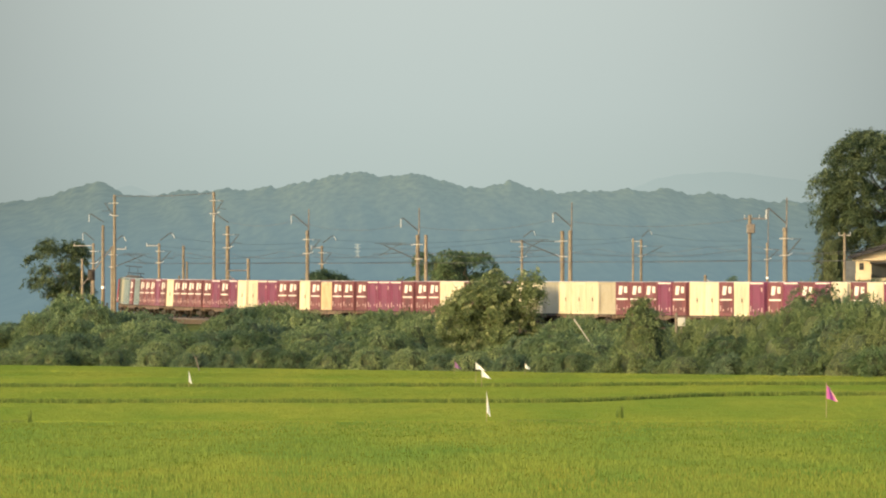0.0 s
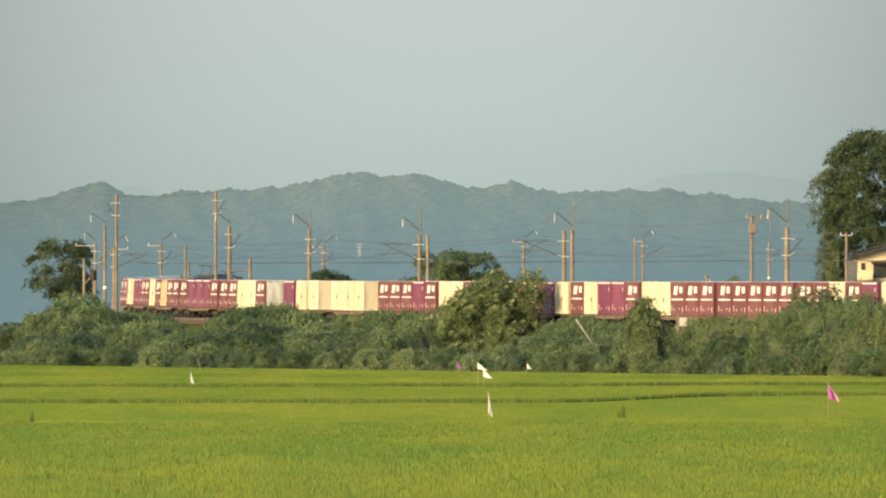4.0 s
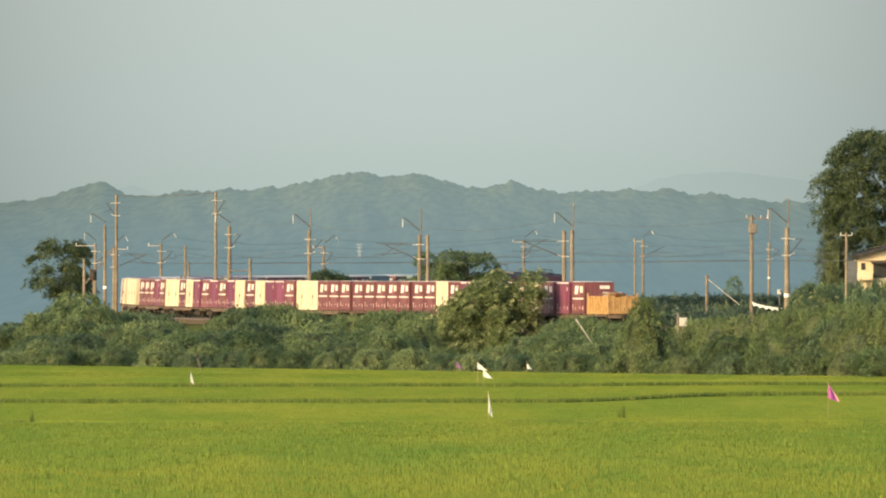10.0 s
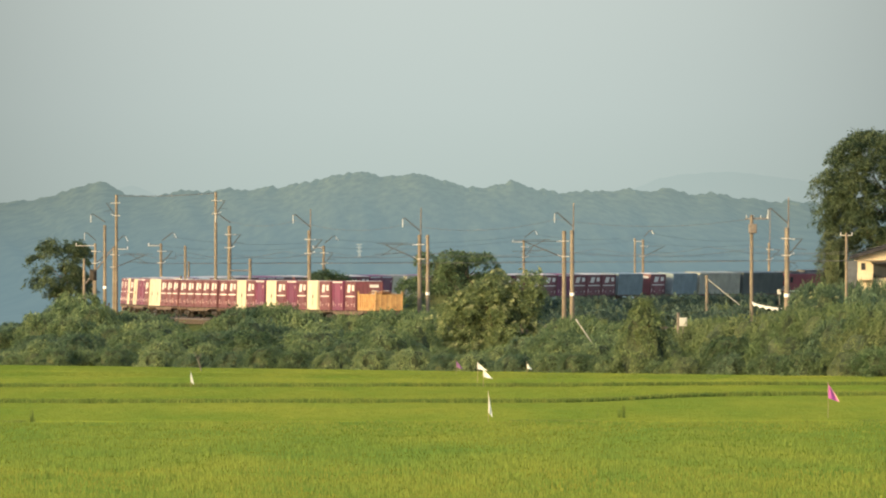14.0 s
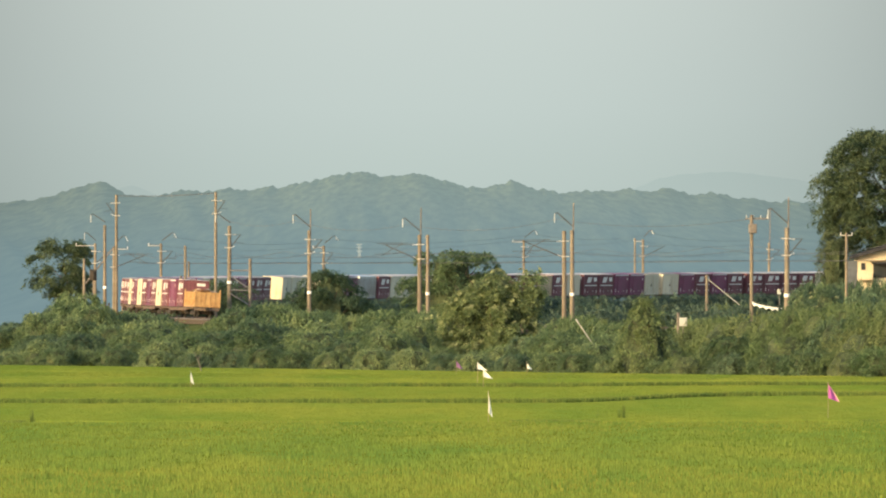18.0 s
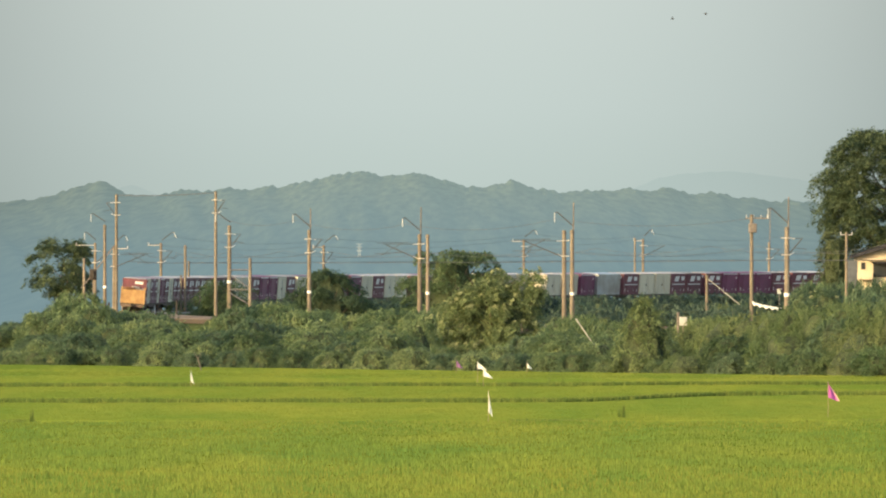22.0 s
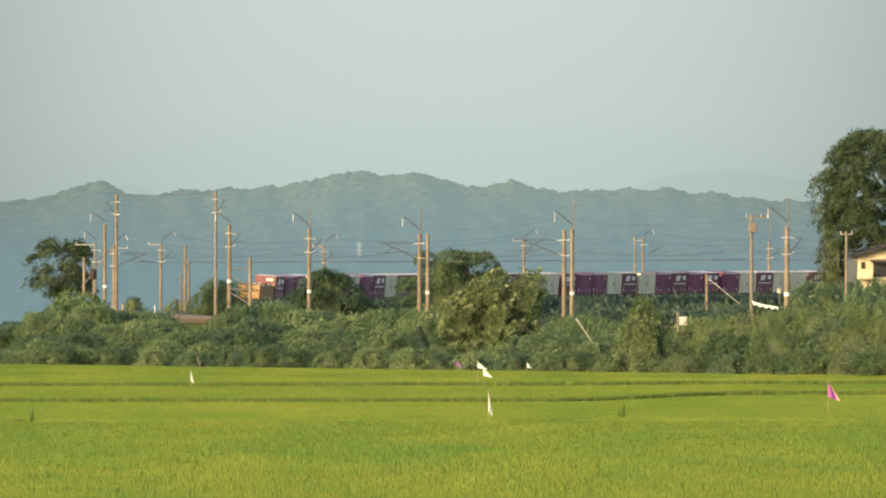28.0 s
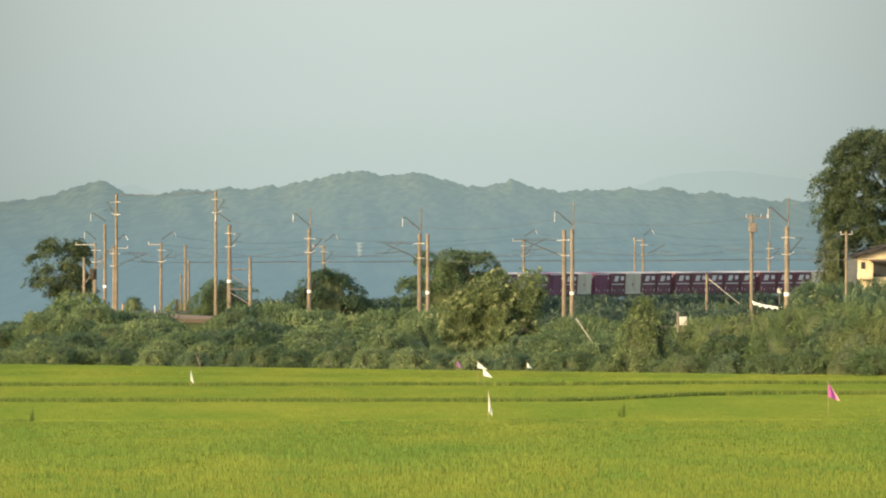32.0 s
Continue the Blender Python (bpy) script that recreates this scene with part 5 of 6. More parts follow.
def make_wagon():
    root = empty("container_wagon")
    bm = bmesh.new()
    for y in (-1, 1):
        # fish-bellied side sills
        vs = []
        for x, z in ((-9.75, 0.83), (-5.6, 0.82), (-4.4, 0.64), (4.4, 0.64), (5.6, 0.82), (9.75, 0.83), (9.75, 0.97), (-9.75, 0.97)):
            vs.append([bm.verts.new((x, y * 1.14, z)), bm.verts.new((x, y * 1.04, z))])
        n = len(vs)
        bm.faces.new([v[0] for v in vs])
        bm.faces.new([v[1] for v in reversed(vs)])
        for i in range(n):
            bm.faces.new([vs[i][0], vs[i][1], vs[(i + 1) % n][1], vs[(i + 1) % n][0]])
    bmesh.ops.recalc_face_normals(bm, faces=bm.faces)
    part("side_sill", bm, M_FRAME, root)
    bm = bmesh.new()
    box(bm, 0, 0, 0.86, 19.4, 0.5, 0.24, 0.02)
    for i in range(11):
        box(bm, -9.6 + i * 1.92, 0, 0.88, 0.16, 2.1, 0.16, 0.01)
    part("underframe", bm, M_FRAME, root)
    for i in range(11):
        bm = bmesh.new()
        box(bm, -9.25 + i * 1.85, 0, 0.965, 0.34, 2.46, 0.075, 0.01)
        part("crossbeam", bm, M_BOGIE, root)
    for x in (-9.7, 9.7):
        bm = bmesh.new()
        box(bm, x, 0, 0.82, 0.14, 2.36, 0.28, 0.02)
        part("end_beam", bm, M_FRAME, root)
    for x in (-7.1, 7.1):
        bogie(root, x)
    for x in (-1.6, 1.9):
        bm = bmesh.new()
        rod(bm, (x - 0.7, 0.5, 0.55), (x + 0.7, 0.5, 0.55), 0.2, 0.2, 10)
        part("air_tank", bm, M_BOGIE, root)
    bm = bmesh.new()
    box(bm, 0.2, -0.6, 0.55, 1.0, 0.6, 0.35, 0.03)
    part("brake_box", bm, M_BOGIE, root)
    for x in (-10.0, 10.0):
        bm = bmesh.new()
        box(bm, x, 0, 0.86, 0.5, 0.3, 0.28, 0.05)
        part("coupler", bm, M_BOGIE, root)
    for x in (-9.75, 9.75):
        bm = bmesh.new()
        rod(bm, (x, -1.0, 0.9), (x, -1.0, 1.7), 0.02, 0.02, 6)
        rod(bm, (x, -0.5, 0.9), (x, -0.5, 1.7), 0.02, 0.02, 6)
        rod(bm, (x, -1.0, 1.7), (x, -0.5, 1.7), 0.02, 0.02, 6)
        part("handrail", bm, M_STEEL, root)
    tagged(root, "brown-black flat container wagon with two bogies", "wagon", group="wagons of the freight train")
    return root


def container(name, length, height, mat, style, label):
    """A freight container from its floor up: body, roof, doors, frame posts, fork pockets and markings on both sides."""
    w = 2.42
    root = empty(name)
    hl = length / 2
    bm = bmesh.new()
    box(bm, 0, 0, height / 2 + 0.06, length - 0.10, w - 0.10, height - 0.14, 0.02)
    body = part("body", bm, mat, root)
    bm = bmesh.new()
    for x in (-1, 1):
        for y in (-1, 1):
            box(bm, x * (hl - 0.06), y * (w / 2 - 0.06), height / 2, 0.12, 0.12, height, 0.012)
    for y in (-1, 1):
        box(bm, 0, y * (w / 2 - 0.05), 0.09, length - 0.2, 0.1, 0.18, 0.01)
        box(bm, 0, y * (w / 2 - 0.05), height - 0.06, length - 0.2, 0.1, 0.12, 0.01)
    for x in (-1, 1):
        box(bm, x * (hl - 0.05), 0, 0.09, 0.1, w - 0.2, 0.18, 0.01)
        box(bm, x * (hl - 0.05), 0, height - 0.06, 0.1, w - 0.2, 0.12, 0.01)
    part("frame", bm, mat, root)
    bm = bmesh.new()
    n = max(12, int(length / 0.25)) // 2 * 2
    rows = []
    for i in range(n + 1):
        x = -hl + 0.08 + (length - 0.16) * i / n
        up = height + (0.055 if i % 2 and 0 < i < n else 0.02)
        rows.append([bm.verts.new((x, y, z)) for y, z in ((-w / 2 + 0.08, height - 0.06), (-w / 2 + 0.10, up), (w / 2 - 0.10, up), (w / 2 - 0.08, height - 0.06))])
    for p, q in zip(rows, rows[1:]):
        for k in range(3):
            bm.faces.new((p[k], q[k], q[k + 1], p[k + 1]))
    bm.faces.new(rows[0])
    bm.faces.new(list(reversed(rows[-1])))
    bmesh.ops.recalc_face_normals(bm, faces=bm.faces)
    part("roof", bm, M_ROOFGREY if style in ("logo", "white") else mat, root)
    bm = bmesh.new()
    if style in ("logo", "plain", "silver", "box20", "box31", "yellow"):
        step = 0.34 if style != "silver" else 0.22
        k = int((length - 0.4) / step)
        for i in range(k + 1):
            x = -hl + 0.2 + (length - 0.4) * i / k
            for y in (-1, 1):
                box(bm, x, y * (w / 2 - 0.040), height * 0.5, 0.09, 0.045, height - 0.42, 0.0)
        for i in range(6):
            for x in (-1, 1):
                box(bm, x * (hl - 0.040), -w / 2 + 0.3 + i * (w - 0.6) / 5, height * 0.5, 0.045, 0.09, height - 0.42, 0.0)
        tagged(part("ribs", bm, mat, body), kind="stuff")
    else:
        bm.free()
    for y in (-1, 1):
        yy = y * (w / 2 - 0.01)
        if style == "white":
            for dx in (-0.5, 0.5):
                bm = bmesh.new()
                box(bm, dx * 1.62, yy - y * 0.02, height * 0.5, 1.58, 0.04, height - 0.36, 0.012)
                d = part("side_door", bm, mat, root)
                bm = bmesh.new()
                rod(bm, (dx * 0.34, yy + y * 0.012, 0.3), (dx * 0.34, yy + y * 0.012, height - 0.3), 0.016, 0.016, 6)
                part("lock_bar", bm, M_GREYWHITE, d)
            bm = bmesh.new()
            box(bm, -0.22, yy + y * 0.012, height * 0.46, 0.16, 0.05, 0.30, 0.01)
            part("door_handle", bm, M_BOGIE, root)
        if style in ("logo", "plain"):
            bm = bmesh.new()
            box(bm, -y * 0.0, yy - y * 0.010, height * 0.5, length * 0.48, 0.03, height - 0.40, 0.01)
            part("side_door", bm, mat, root)
        if style == "logo":
            f = -y  # markings read from the side one looks at
            bm = bmesh.new()
            box(bm, f * 1.02, yy + y * 0.014, height * 0.77, 0.74, 0.02, 0.48, 0.0)
            part("marking", bm, M_LOGO, root, "white block marking")
            bm = bmesh.new()
            yo = yy + y * 0.016
            q = [(-f * 1.05, 0.62), (-f * 0.12, 0.62), (f * 0.22, 0.88), (-f * 0.78, 0.88)]
            vs = [bm.verts.new((x, yo, z * height)) for x, z in q] + [bm.verts.new((x, yo - y * 0.02, z * height)) for x, z in q]
            for fc in ((0, 1, 2, 3), (7, 6, 5, 4), (0, 4, 5, 1), (1, 5, 6, 2), (2, 6, 7, 3), (3, 7, 4, 0)):
                bm.faces.new([vs[i] for i in fc])
            bmesh.ops.recalc_face_normals(bm, faces=bm.faces)
            part("marking", bm, M_LOGO, root, "white slanted marking")
            bm = bmesh.new()
            box(bm, 0, yy + y * 0.014, height * 0.48, length * 0.82, 0.02, 0.11, 0.0)
            part("stripe", bm, M_LOGO, root, "white stripe")
        if style == "plain":
            bm = bmesh.new()
            box(bm, 0, yy - y * 0.002, height - 0.075, length - 0.30, 0.03, 0.10, 0.0)
            part("top_rail", bm, M_LOGO, root, "pale top rail")
        if style in ("logo", "plain"):
            bm = bmesh.new()
            for x, z, a, b in ((-1.45, 0.22, 0.13, 0.42), (-0.75, 0.17, 0.12, 0.16), (0.55, 0.20, 0.10, 0.14), (1.40, 0.18, 0.14, 0.34)) + (((1.35, 0.78, 0.22, 0.28),) if style == "plain" else ()):
                box(bm, -y * x, yy + y * 0.016, z * height, a, 0.02, b, 0.0)
            tagged(part("stencil_marking", bm, M_WORN, root, "small faded stencil bars"), kind="stuff")
    if style in ("box31", "box20"):
        for k in (-1, 1):
            bm = bmesh.new()
            box(bm, -hl + 0.03, k * 0.56, height * 0.5, 0.06, 1.06, height - 0.4, 0.012)
            d = part("end_door", bm, mat, root)
            bm = bmesh.new()
            rod(bm, (-hl - 0.02, k * 0.3, 0.25), (-hl - 0.02, k * 0.3, height - 0.25), 0.025, 0.025, 6)
            part("lock_bar", bm, M_STEEL, d)
    if style == "logo" or style == "plain":
        bm = bmesh.new()
        box(bm, -hl - 0.004, -0.45, height * 0.84, 0.02, 0.80, 0.26, 0.0)
        part("end_marking", bm, M_LOGO, root, "white marking on the end")
    tagged(root, label, "container", group="containers on the freight train")
    return root


def open_container():
    """The last, low ochre container: ribbed sides, posts and a hooped tarpaulin rim."""
    root = empty("open_container")
    L, H, w = 6.06, 1.42, 2.42
    bm = bmesh.new()
    box(bm, 0, 0, H / 2, L - 0.1, w - 0.12, H - 0.1, 0.02)
    part("body", bm, M_OCHRE, root)
    bm = bmesh.new()
    for i in range(9):
        x = -L / 2 + 0.06 + (L - 0.12) * i / 8
        for y in (-1, 1):
            box(bm, x, y * (w / 2 - 0.03), H / 2, 0.12, 0.08, H, 0.01)
    for y in (-1, 1):
        box(bm, 0, y * (w / 2 - 0.03), H - 0.06, L, 0.10, 0.12, 0.01)
        box(bm, 0, y * (w / 2 - 0.03), 0.08, L, 0.10, 0.16, 0.01)
    part("side_ribs", bm, M_OCHRE, root)
    bm = bmesh.new()
    for i in range(6):
        y = -w / 2 + 0.08 + (w - 0.16) * i / 5
        box(bm, -L / 2 + 0.035, y, H / 2, 0.06, 0.10, H, 0.01)
    for z in (0.1, H - 0.06):
        box(bm, -L / 2 + 0.03, 0, z, 0.07, w, 0.12, 0.01)
    part("end_gate", bm, M_OCHRE, root)
    for x in (-1, 1):
        for y in (-1, 1):
            bm = bmesh.new()
            box(bm, x * (L / 2 - 0.05), y * (w / 2 - 0.05), H / 2 + 0.12, 0.13, 0.13, H + 0.24, 0.01)
            part("corner_post", bm, M_OCHRE, root)
    for y in (-1, 1):
        bm = bmesh.new()
        box(bm, 0, y * (w / 2 - 0.015), H * 0.55, L - 0.1, 0.08, 0.09, 0.01)
        part("mid_rail", bm, M_OCHRE, root)
    rng = random.Random(5)
    for i in range(9):
        bm = bmesh.new()
        x = -L / 2 + 0.4 + i * (L - 0.8) / 8
        tilt = Euler((rng.uniform(-0.2, 0.2), rng.uniform(-0.25, 0.25), rng.uniform(-0.5, 0.5))).to_matrix().to_4x4()
        box(bm, x, rng.uniform(-0.4, 0.4), H + rng.uniform(-0.08, 0.10), rng.uniform(0.6, 1.0), rng.uniform(1.0, 1.7), rng.uniform(0.2, 0.4), 0.09, tilt)
        part("tarpaulin" if i % 3 else "scrap", bm, M_TARP if i % 3 else M_RUST, root, "crumpled pale tarpaulin" if i % 3 else "rusty steel scrap")
    tagged(root, "low ochre open-topped container with ribbed sides", "container")
    return root


def locomotive():
    """A red electric locomotive with two cabs and two pantographs."""
    root = empty("electric_locomotive")
    bm = bmesh.new()
    L, w = 17.6, 2.8
    prof = [(-L / 2, 1.05), (-L / 2, 2.3), (-L / 2 + 0.45, 3.45), (L / 2 - 0.45, 3.45), (L / 2, 2.3), (L / 2, 1.05)]
    a = [bm.verts.new((x, -w / 2, z)) for x, z in prof]
    b = [bm.verts.new((x, w / 2, z)) for x, z in prof]
    bm.faces.new(a)
    bm.faces.new(list(reversed(b)))
    for i in range(6):
        bm.faces.new([a[i], b[i], b[(i + 1) % 6], a[(i + 1) % 6]])
    bmesh.ops.recalc_face_normals(bm, faces=bm.faces)
    bmesh.ops.bevel(bm, geom=list(bm.edges), offset=0.09, segments=2, affect="EDGES", profile=0.5)
    body = part("body", bm, M_LOCO, root)
    bm = bmesh.new()
    box(bm, 0, 0, 3.52, L - 1.3, w - 0.4, 0.22, 0.08)
    box(bm, 0, 0, 3.70, 8.0, 1.3, 0.34, 0.06)
    for x in (-3.2, 3.4):
        box(bm, x, 0.3, 3.72, 1.1, 0.8, 0.30, 0.05)
    part("roof", bm, M_LOCOROOF, root)
    bm = bmesh.new()
    for y in (-1, 1):
        box(bm, 0, y * (w / 2 + 0.005), 1.30, L - 0.2, 0.02, 0.12, 0.0)
    for x in (-1, 1):
        box(bm, x * (L / 2 + 0.004), 0, 1.45, 0.02, w - 0.3, 0.34, 0.0)
    part("white_band", bm, M_LOGO, root)
    for x in (-1, 1):
        for y in (-0.68, 0.68):
            bm = bmesh.new()
            box(bm, x * (L / 2 - 0.20), y, 2.86, 0.06, 1.12, 0.72, 0.03, Matrix.Rotation(x * -0.37, 4, "Y"))
            part("windscreen", bm, M_GLASS, root)
            bm = bmesh.new()
            rod(bm, (x * (L / 2 - 0.02), y * 1.35, 1.75), (x * (L / 2 + 0.06), y * 1.35, 1.75), 0.15, 0.15, 12)
            part("headlight", bm, M_PORCELAIN, root)
    for y in (-1, 1):
        for x in (-7.9, 7.9):
            bm = bmesh.new()
            box(bm, x, y * (w / 2 + 0.002), 2.72, 0.62, 0.03, 0.7, 0.01)
            part("cab_window", bm, M_GLASS, root)
        for x in (-7.1, 7.1):
            bm = bmesh.new()
            box(bm, x, y * (w / 2 + 0.002), 2.15, 0.62, 0.02, 1.85, 0.01)
            part("cab_door", bm, M_LOCO, root)
        for i in range(6):
            bm = bmesh.new()
            box(bm, -5.0 + i * 2.0, y * (w / 2 + 0.004), 2.55, 1.25, 0.03, 0.6, 0.01)
            for k in range(5):
                box(bm, -5.0 + i * 2.0, y * (w / 2 + 0.02), 2.33 + k * 0.11, 1.2, 0.02, 0.03, 0.0)
            part("louvre", bm, M_LOCO, root)
        bm = bmesh.new()
        box(bm, -0.6, y * (w / 2 + 0.012), 1.95, 0.8, 0.02, 0.36, 0.0)
        box(bm, 0.9, y * (w / 2 + 0.012), 1.95, 0.8, 0.02, 0.36, 0.0)
        part("side_marking", bm, M_WORN, root, "faded pale side markings")
    for x in (-6.0, 0.0, 6.0):
        bogie(root, x)
    bm = bmesh.new()
    box(bm, 0, 0, 0.85, L - 1.2, 2.3, 0.4, 0.05)
    box(bm, 3.0, 0, 0.55, 2.4, 2.2, 0.5, 0.05)
    box(bm, -3.0, 0, 0.55, 2.4, 2.2, 0.5, 0.05)
    for x in (-1, 1):
        box(bm, x * (L / 2 + 0.25), 0, 0.88, 0.5, 0.3, 0.3, 0.05)
        box(bm, x * (L / 2 - 0.1), 0, 0.55, 0.12, 2.4, 0.5, 0.03)
    part("underframe", bm, M_BOGIE, root)
    for x, up in ((-6.2, 0.9), (6.2, 0.2)):
        bm = bmesh.new()
        box(bm, x, 0, 3.68, 1.6, 1.5, 0.10, 0.02)
        for y in (-0.5, 0.5):
            rod(bm, (x - 0.7, y, 3.74), (x + 0.85, y * 0.9, 3.80 + up * 0.5), 0.028, 0.022, 6)
            rod(bm, (x + 0.85, y * 0.9, 3.80 + up * 0.5), (x - 0.1, y * 0.8, 3.86 + up), 0.024, 0.02, 6)
        for dx in (-0.22, 0.02):
            rod(bm, (x + dx, -0.85, 3.88 + up), (x + dx, 0.85, 3.88 + up), 0.035, 0.035, 6)
        p = part("pantograph", bm, M_BOGIE, root)
        for y in (-0.6, 0.6):
            for dx in (-0.6, 0.6):
                insulator(p, (x + dx, y, 3.50), (x + dx, y, 3.68))
    tagged(root, "dark red electric locomotive with white band and pantographs", "locomotive")
    return root


# Loads of the wagons from the last one forward, each from its front to its rear end:
# L wine red with markings, P plain purple red, W cream white, Y small ochre, S silver, B blue, D dark, G grey-white long, _ an empty place
LOADS = ["LPLO", "WLPLW", "LLWLP", "LLLLL", "WWLLL", "LWPPL", "LPLPW", "WWLWP", "LLLPL", "_WWW_", "SPWW", "LLWWL", "LPPPL", "WLYLL", "WPPLL", "LPLPW", "WLLLL", "LLLPL", "BLB", "DG"]
PITCH = 20.395
SLOT = 3.86
SIZES = {"S": 6.06, "B": 6.06, "D": 9.45, "G": 9.45, "O": 6.06}
KINDS = {
    "L": lambda: container("freight_container", 3.715, 2.50, M_WINE, "logo", "wine-red ribbed freight container with white markings"),
    "P": lambda: container("freight_container", 3.715, 2.50, M_PURPLE, "plain", "plain purple-red freight container with small stencils"),
    "W": lambda: container("freight_container", 3.715, 2.50, M_WHITE, "white", "cream-white freight container with dark door handle"),
    "Y": lambda: container("freight_container", 3.715, 2.40, M_TAN, "yellow", "ribbed tan-yellow freight container"),
    "S": lambda: container("freight_container", 6.06, 2.50, M_SILVER, "silver", "weathered silver ribbed freight container"),
    "B": lambda: container("freight_container", 6.06, 2.55, M_BLUE, "box20", "blue-grey twenty-foot freight container"),
    "D": lambda: container("freight_container", 9.45, 2.60, M_DARKBLUE, "box31", "long dark slate freight container"),
    "G": lambda: container("freight_container", 9.45, 2.60, M_GREYOLIVE, "box31", "long grey-olive freight container"),
    "O": open_container,
}
masters = {}


def rake():
    first_wagon = None
    for n, load in enumerate(LOADS):
        mid = -1.3 + (n + 0.5) * PITCH
        if first_wagon is None:
            first_wagon = make_wagon()
            w = first_wagon
        else:
            w = copy_thing(first_wagon, Matrix.Identity(4))
        MOVING.append((w, mid, 0.0, 0.0))
        total = sum(SIZES.get(c, SLOT - 0.06) + 0.06 for c in load)
        gap = (19.7 - total) / max(1, len(load) - 1) if len(load) < 5 and "_" not in load else (19.55 - total) / max(1, len(load) - 1)
        x = 19.6 / 2
        for c in load:
            size = SIZES.get(c, SLOT - 0.06)
            if c != "_":
                if c in masters:
                    ob = copy_thing(masters[c], Matrix.Identity(4))
                else:
                    ob = masters[c] = KINDS[c]()
                MOVING.append((ob, mid, x - size / 2, 1.0))
            x -= size + 0.06 + max(0.0, gap)
    loco = locomotive()
    MOVING.append((loco, -1.3 + 20 * PITCH + 9.2, 0.0, 0.0))


rake()


# ---- flags in the rice ----
def flag(bearing, depth, rise_top, rise_low, reach, mat, lean, label, seed, name="flag"):
    """A bird-scaring flag: a stake and a cloth that hangs in folds."""
    zt, zb = level(rise_top, depth), level(rise_low, depth)
    root = empty(name, Matrix.Translation((spot(bearing, depth), depth, 0)))
    bm = bmesh.new()
    rod(bm, (0, 0, -0.2), (0.02, 0, zt + 0.05), 0.016, 0.012, 6)
    part("stake", bm, M_BAMBOO, root)
    rng = random.Random(seed)
    h = zt - zb
    vs, fs = [], []
    nu, nv = 8, 10
    for j in range(nv + 1):
        v = j / nv
        wdt = reach * (0.10 + 0.90 * v ** 0.8) if lean >= 0 else reach
        for i in range(nu + 1):
            u = i / nu
            x = u * wdt + lean * v * h * u
            y = 0.10 * math.sin(u * 7 + seed + v * 2) * (0.3 + 0.7 * u)
            z = zt - v * h * (0.80 + 0.2 * u) - 0.15 * u * h * (1 - v) + 0.02 * rng.random()
            vs.append((x, y, z))
    w = nu + 1
    for j in range(nv):
        for i in range(nu):
            fs.append((j * w + i, j * w + i + 1, (j + 1) * w + i + 1, (j + 1) * w + i))
    cloth = sheet("cloth", vs, fs, mat, root, smooth=True)
    if mat == M_PINKCLOTH:
        rim = [vs[j * w + nu] for j in range(nv + 1)]
        vv = [(x + dx, y - 0.01, z) for x, y, z in rim for dx in (-0.02, 0.045)]
        sheet("hem", vv, [(2 * j, 2 * j + 1, 2 * j + 3, 2 * j + 2) for j in range(nv)], M_HEM, cloth, smooth=True)["label"] = "faded salmon hem"
    tagged(root, label, "flag", group="flags in the rice")


flag(4.83, 420, -12.08, -14.86, 0.19, M_WHITECLOTH, 0.0, "white cloth flag hanging on a stake in the rice", 1)
flag(-26.97, 555, -9.84, -11.35, 0.20, M_WHITECLOTH, 0.0, "white cloth flag drooping on a stake in the rice", 2)
flag(3.68, 560, -8.94, -9.90, 0.30, M_WHITECLOTH, 0.55, "tattered white flag on a stake in the rice", 3)
flag(4.29, 556, -9.66, -10.75, 0.28, M_WHITECLOTH, 0.5, "torn white flag end on a stake in the rice", 4)
flag(1.39, 634, -8.70, -9.72, 0.36, M_PURPLECLOTH, 0.2, "dull purple cloth flag before the bushes", 5)
flag(8.94, 630, -9.00, -9.78, 0.24, M_WHITECLOTH, 0.3, "small white flag before the bushes", 6)
flag(41.12, 433, -11.17, -13.22, 0.40, M_PINKCLOTH, 0.12, "bright magenta cloth flag on a stake in the rice", 7)
flag(45.71, 636, -9.60, -10.21, 0.18, M_WHITECLOTH, 0.0, "tiny white flag before the bushes", 8)


def tall_weed(bearing, depth, rise_top, n, seed):
    rng = random.Random(seed)
    vs, fs = [], []
    x0, zt = spot(bearing, depth), level(rise_top, depth)
    for i in range(n):
        x, y = rng.gauss(0, 0.045), rng.gauss(0, 0.1)
        h = zt * rng.uniform(0.7, 1.0) if abs(x) < 0.05 else zt * rng.uniform(0.62, 0.75)
        a = rng.uniform(0, 6.28)
        w = rng.uniform(0.008, 0.02)
        b = len(vs)
        vs += [(x - w * 0.4, y, 0.1), (x + w * 0.4, y, 0.1), (x + w + 0.03 * math.cos(a), y + 0.1 * math.sin(a), h * 0.6), (x + 0.07 * math.cos(a), y + 0.1 * math.sin(a), h), (x - w + 0.03 * math.cos(a), y + 0.1 * math.sin(a), h * 0.6)]
        fs.append((b, b + 1, b + 2, b + 3, b + 4))
    ob = sheet("tall_weed", vs, fs, M_WEED)
    ob.location = (x0, depth, 0)
    tagged(ob, "tall dark weed standing out of the rice", "weed", kind="stuff")


tall_weed(-43.90, 419, -13.71, 46, 1)
tall_weed(19.32, 432, -13.10, 34, 2)
tall_weed(18.84, 434, -13.47, 22, 3)
tall_weed(16.55, 440, -13.71, 14, 4)
tall_weed(11.35, 560, -10.33, 20, 5)
tall_weed(12.80, 562, -10.21, 16, 6)


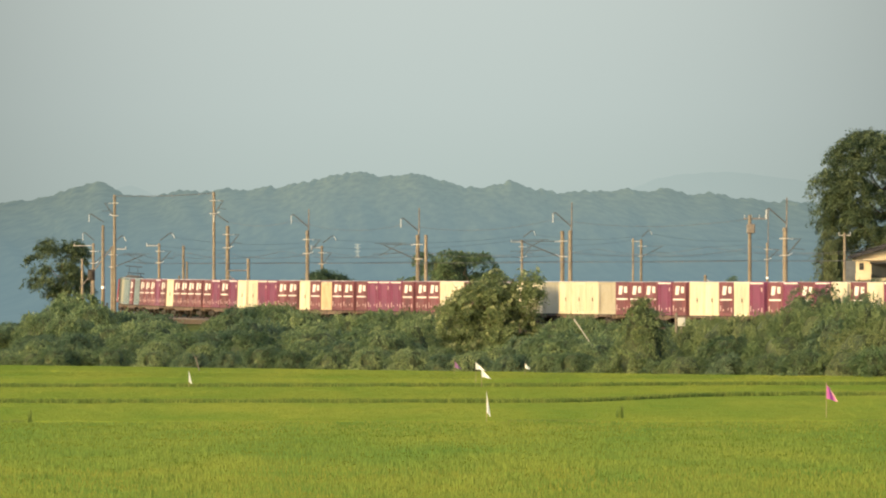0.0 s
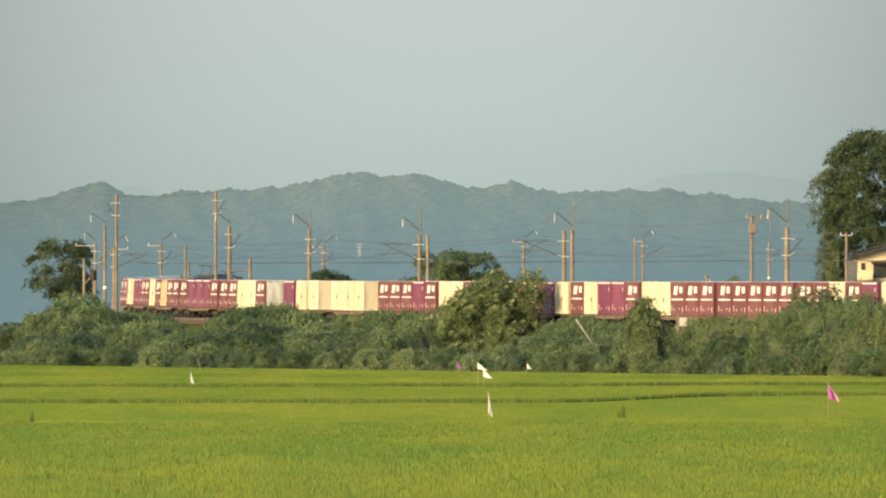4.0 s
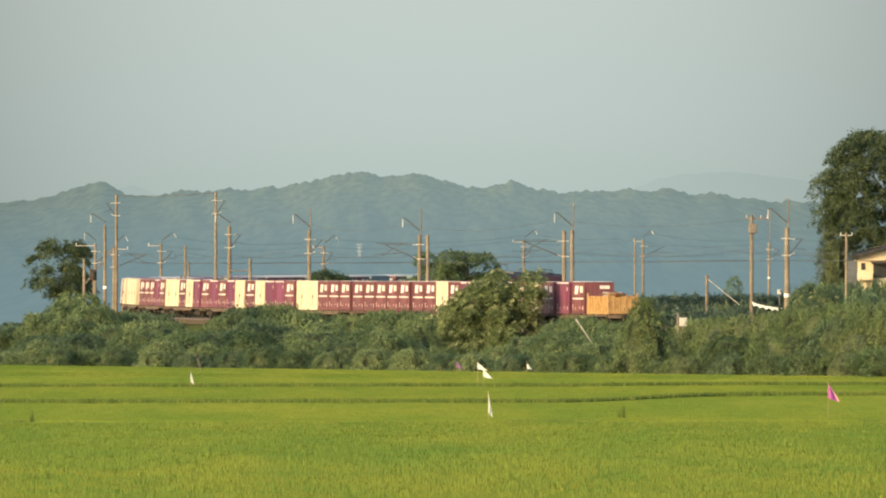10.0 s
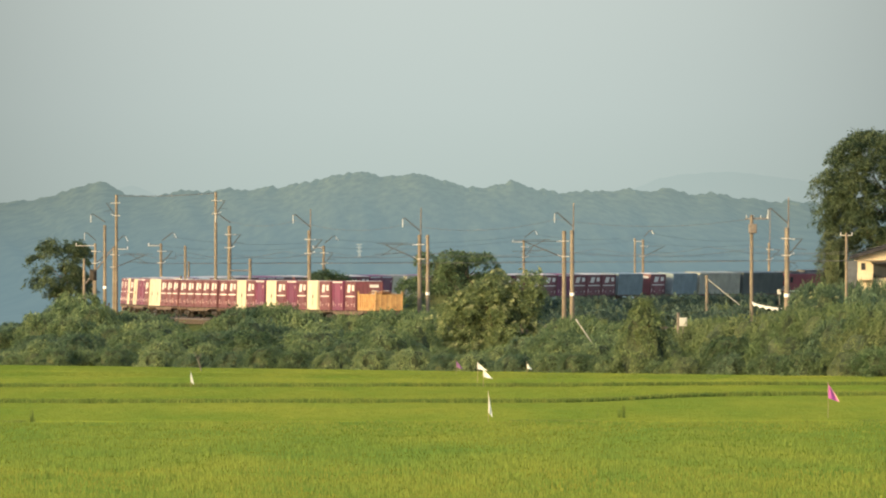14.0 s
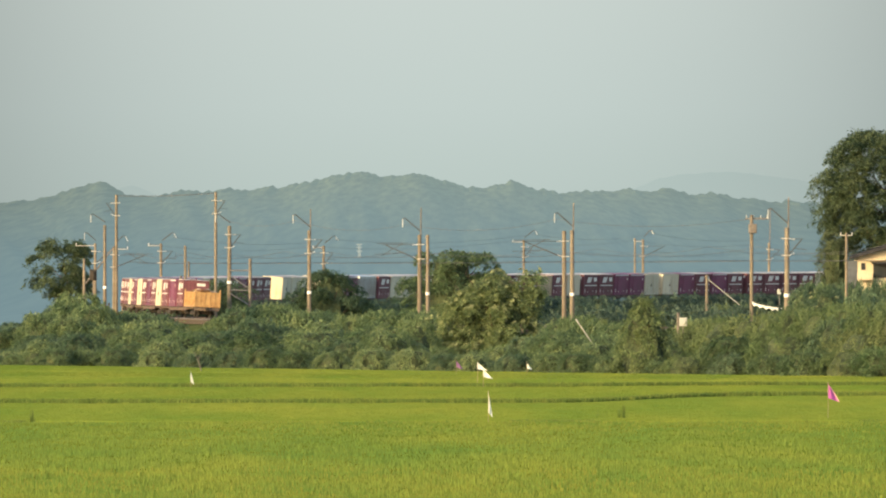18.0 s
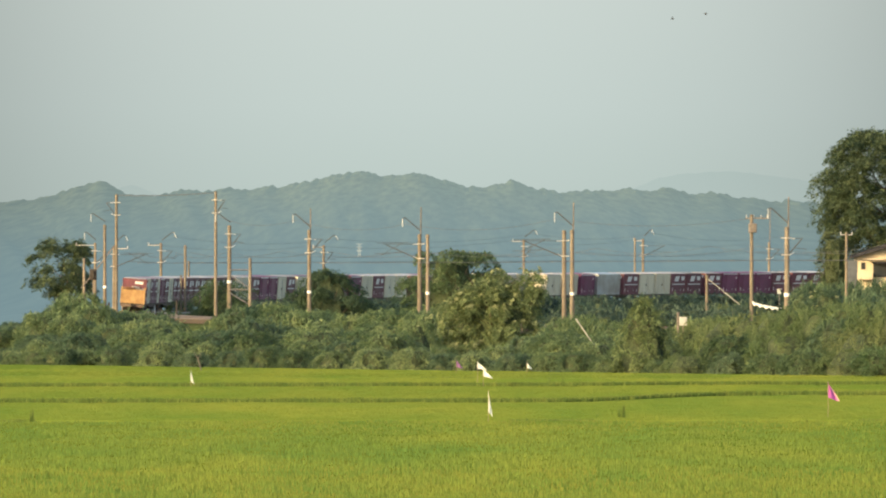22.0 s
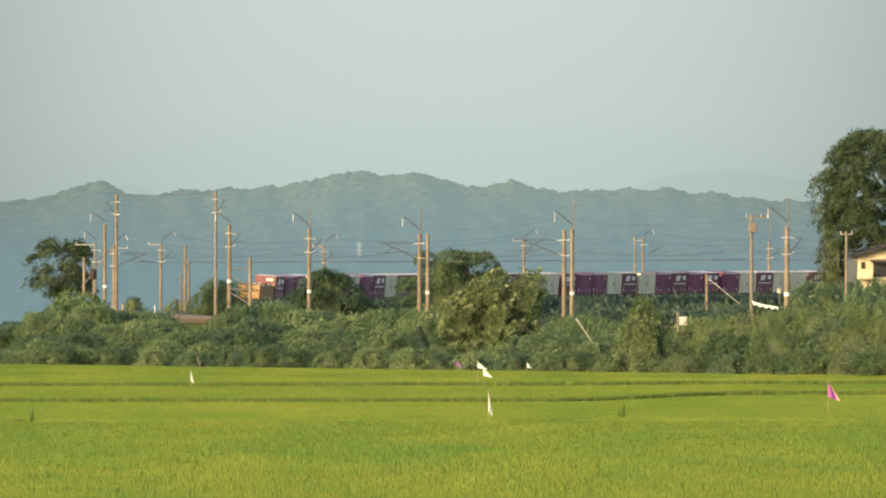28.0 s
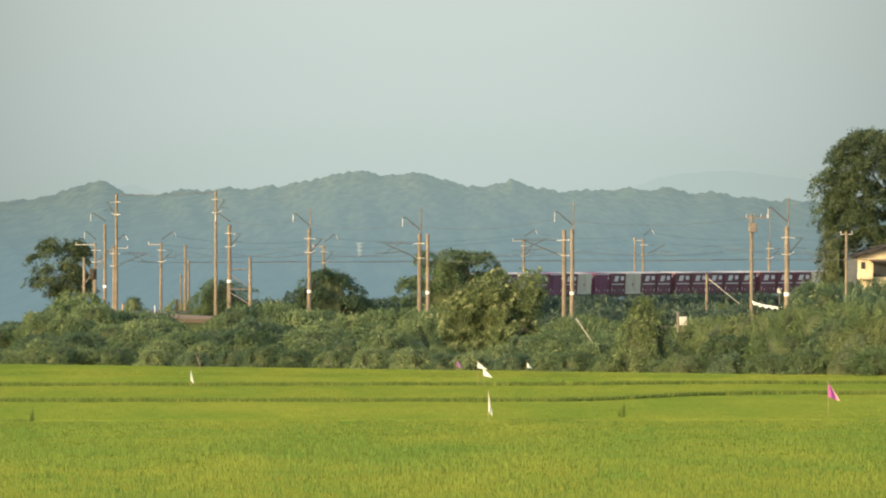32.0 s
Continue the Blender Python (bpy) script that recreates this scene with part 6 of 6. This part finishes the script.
def bird(seed):
    """A dark bird on the wing: body with head and tail, two wings of two feather rows."""
    root = tagged(empty("bird"), "small dark bird flying across the hazy sky", "bird", group="birds in the sky")
    root.scale = (0.6, 0.6, 0.6)
    bm = bmesh.new()
    for a, b, r1, r2 in (((-0.20, 0, 0), (-0.02, 0, 0.01), 0.035, 0.06), ((-0.02, 0, 0.01), (0.12, 0, 0.02), 0.06, 0.045), ((0.12, 0, 0.02), (0.20, 0, 0.04), 0.045, 0.03), ((0.20, 0, 0.04), (0.26, 0, 0.035), 0.015, 0.004)):
        rod(bm, a, b, r1, r2, 8)
    box(bm, -0.27, 0, 0.0, 0.16, 0.09, 0.012, 0.004)
    part("body", bm, M_BIRD, root)
    wings = []
    for y in (-1, 1):
        bm = bmesh.new()
        pts = [(0.07, 0.03), (0.10, 0.18), (0.04, 0.40), (-0.06, 0.42), (-0.09, 0.20), (-0.08, 0.03)]
        for z in (0.0, 0.012):
            bm.faces.new([bm.verts.new((x, y * yy, z)) for x, yy in pts])
        wings.append((part("wing", bm, M_BIRD, root), y))
    return root, wings


M_BIRD = material("bird_feathers", (0.05, 0.045, 0.04), (0.03, 0.028, 0.026), 8, 0.8)
FLIGHTS = [(bird(1), 720.0, (-387.92, -7.67), ((18.5, -46.62, 21.38), (19.0, -36.35, 22.40), (19.5, -25.72, 23.31), (20.0, -15.10, 24.09), (20.5, -4.47, 24.76), (21.0, 6.28, 25.48), (21.5, 17.15, 26.69), (22.0, 28.08, 28.26))),
           (bird(2), 735.0, (-391.55, -8.88), ((18.5, -44.93, 20.47), (19.0, -35.33, 21.32), (19.5, -25.60, 22.22), (20.0, -15.70, 23.25), (20.5, -5.68, 24.15), (21.0, 4.41, 25.36), (21.5, 14.43, 26.63), (22.0, 24.52, 27.66)))]


# ---- what moves ----
def motions():
    """The train runs round the curve, wagon by wagon; two birds cross the sky."""
    for ob, mid, ahead, lift in MOVING:
        rows = []
        half = 6.0 if ob.name.startswith("electric") else 7.1
        for t in TIMES:
            m = carriage_pose(along(t) + mid, half) @ Matrix.Translation((ahead, 0, lift))
            rows.append((t, m))
        walk(ob, rows)
    for (ob, wings), d, first, places in FLIGHTS:
        rows = [(0.0, pose(spot(first[0], d), d, level(first[1], d), 0, -3, 0))]
        rows += [(t, pose(spot(b, d), d, level(e, d), 0, -4, 0)) for t, b, e in places]
        rows.append((32.0, pose(spot(places[-1][1] + 10 * 21.5, d), d, level(places[-1][2] + 8, d), 0, -4, 0)))
        walk(ob, rows)
        for wing, y in wings:
            beats = [(0.0, pose(0, 0, 0.03))] + [(18.0 + 0.1 * i, pose(0, 0, 0.03, y * 38 * math.sin(i * 1.6 + d))) for i in range(48)] + [(32.0, pose(0, 0, 0.03))]
            walk(wing, beats)


motions()
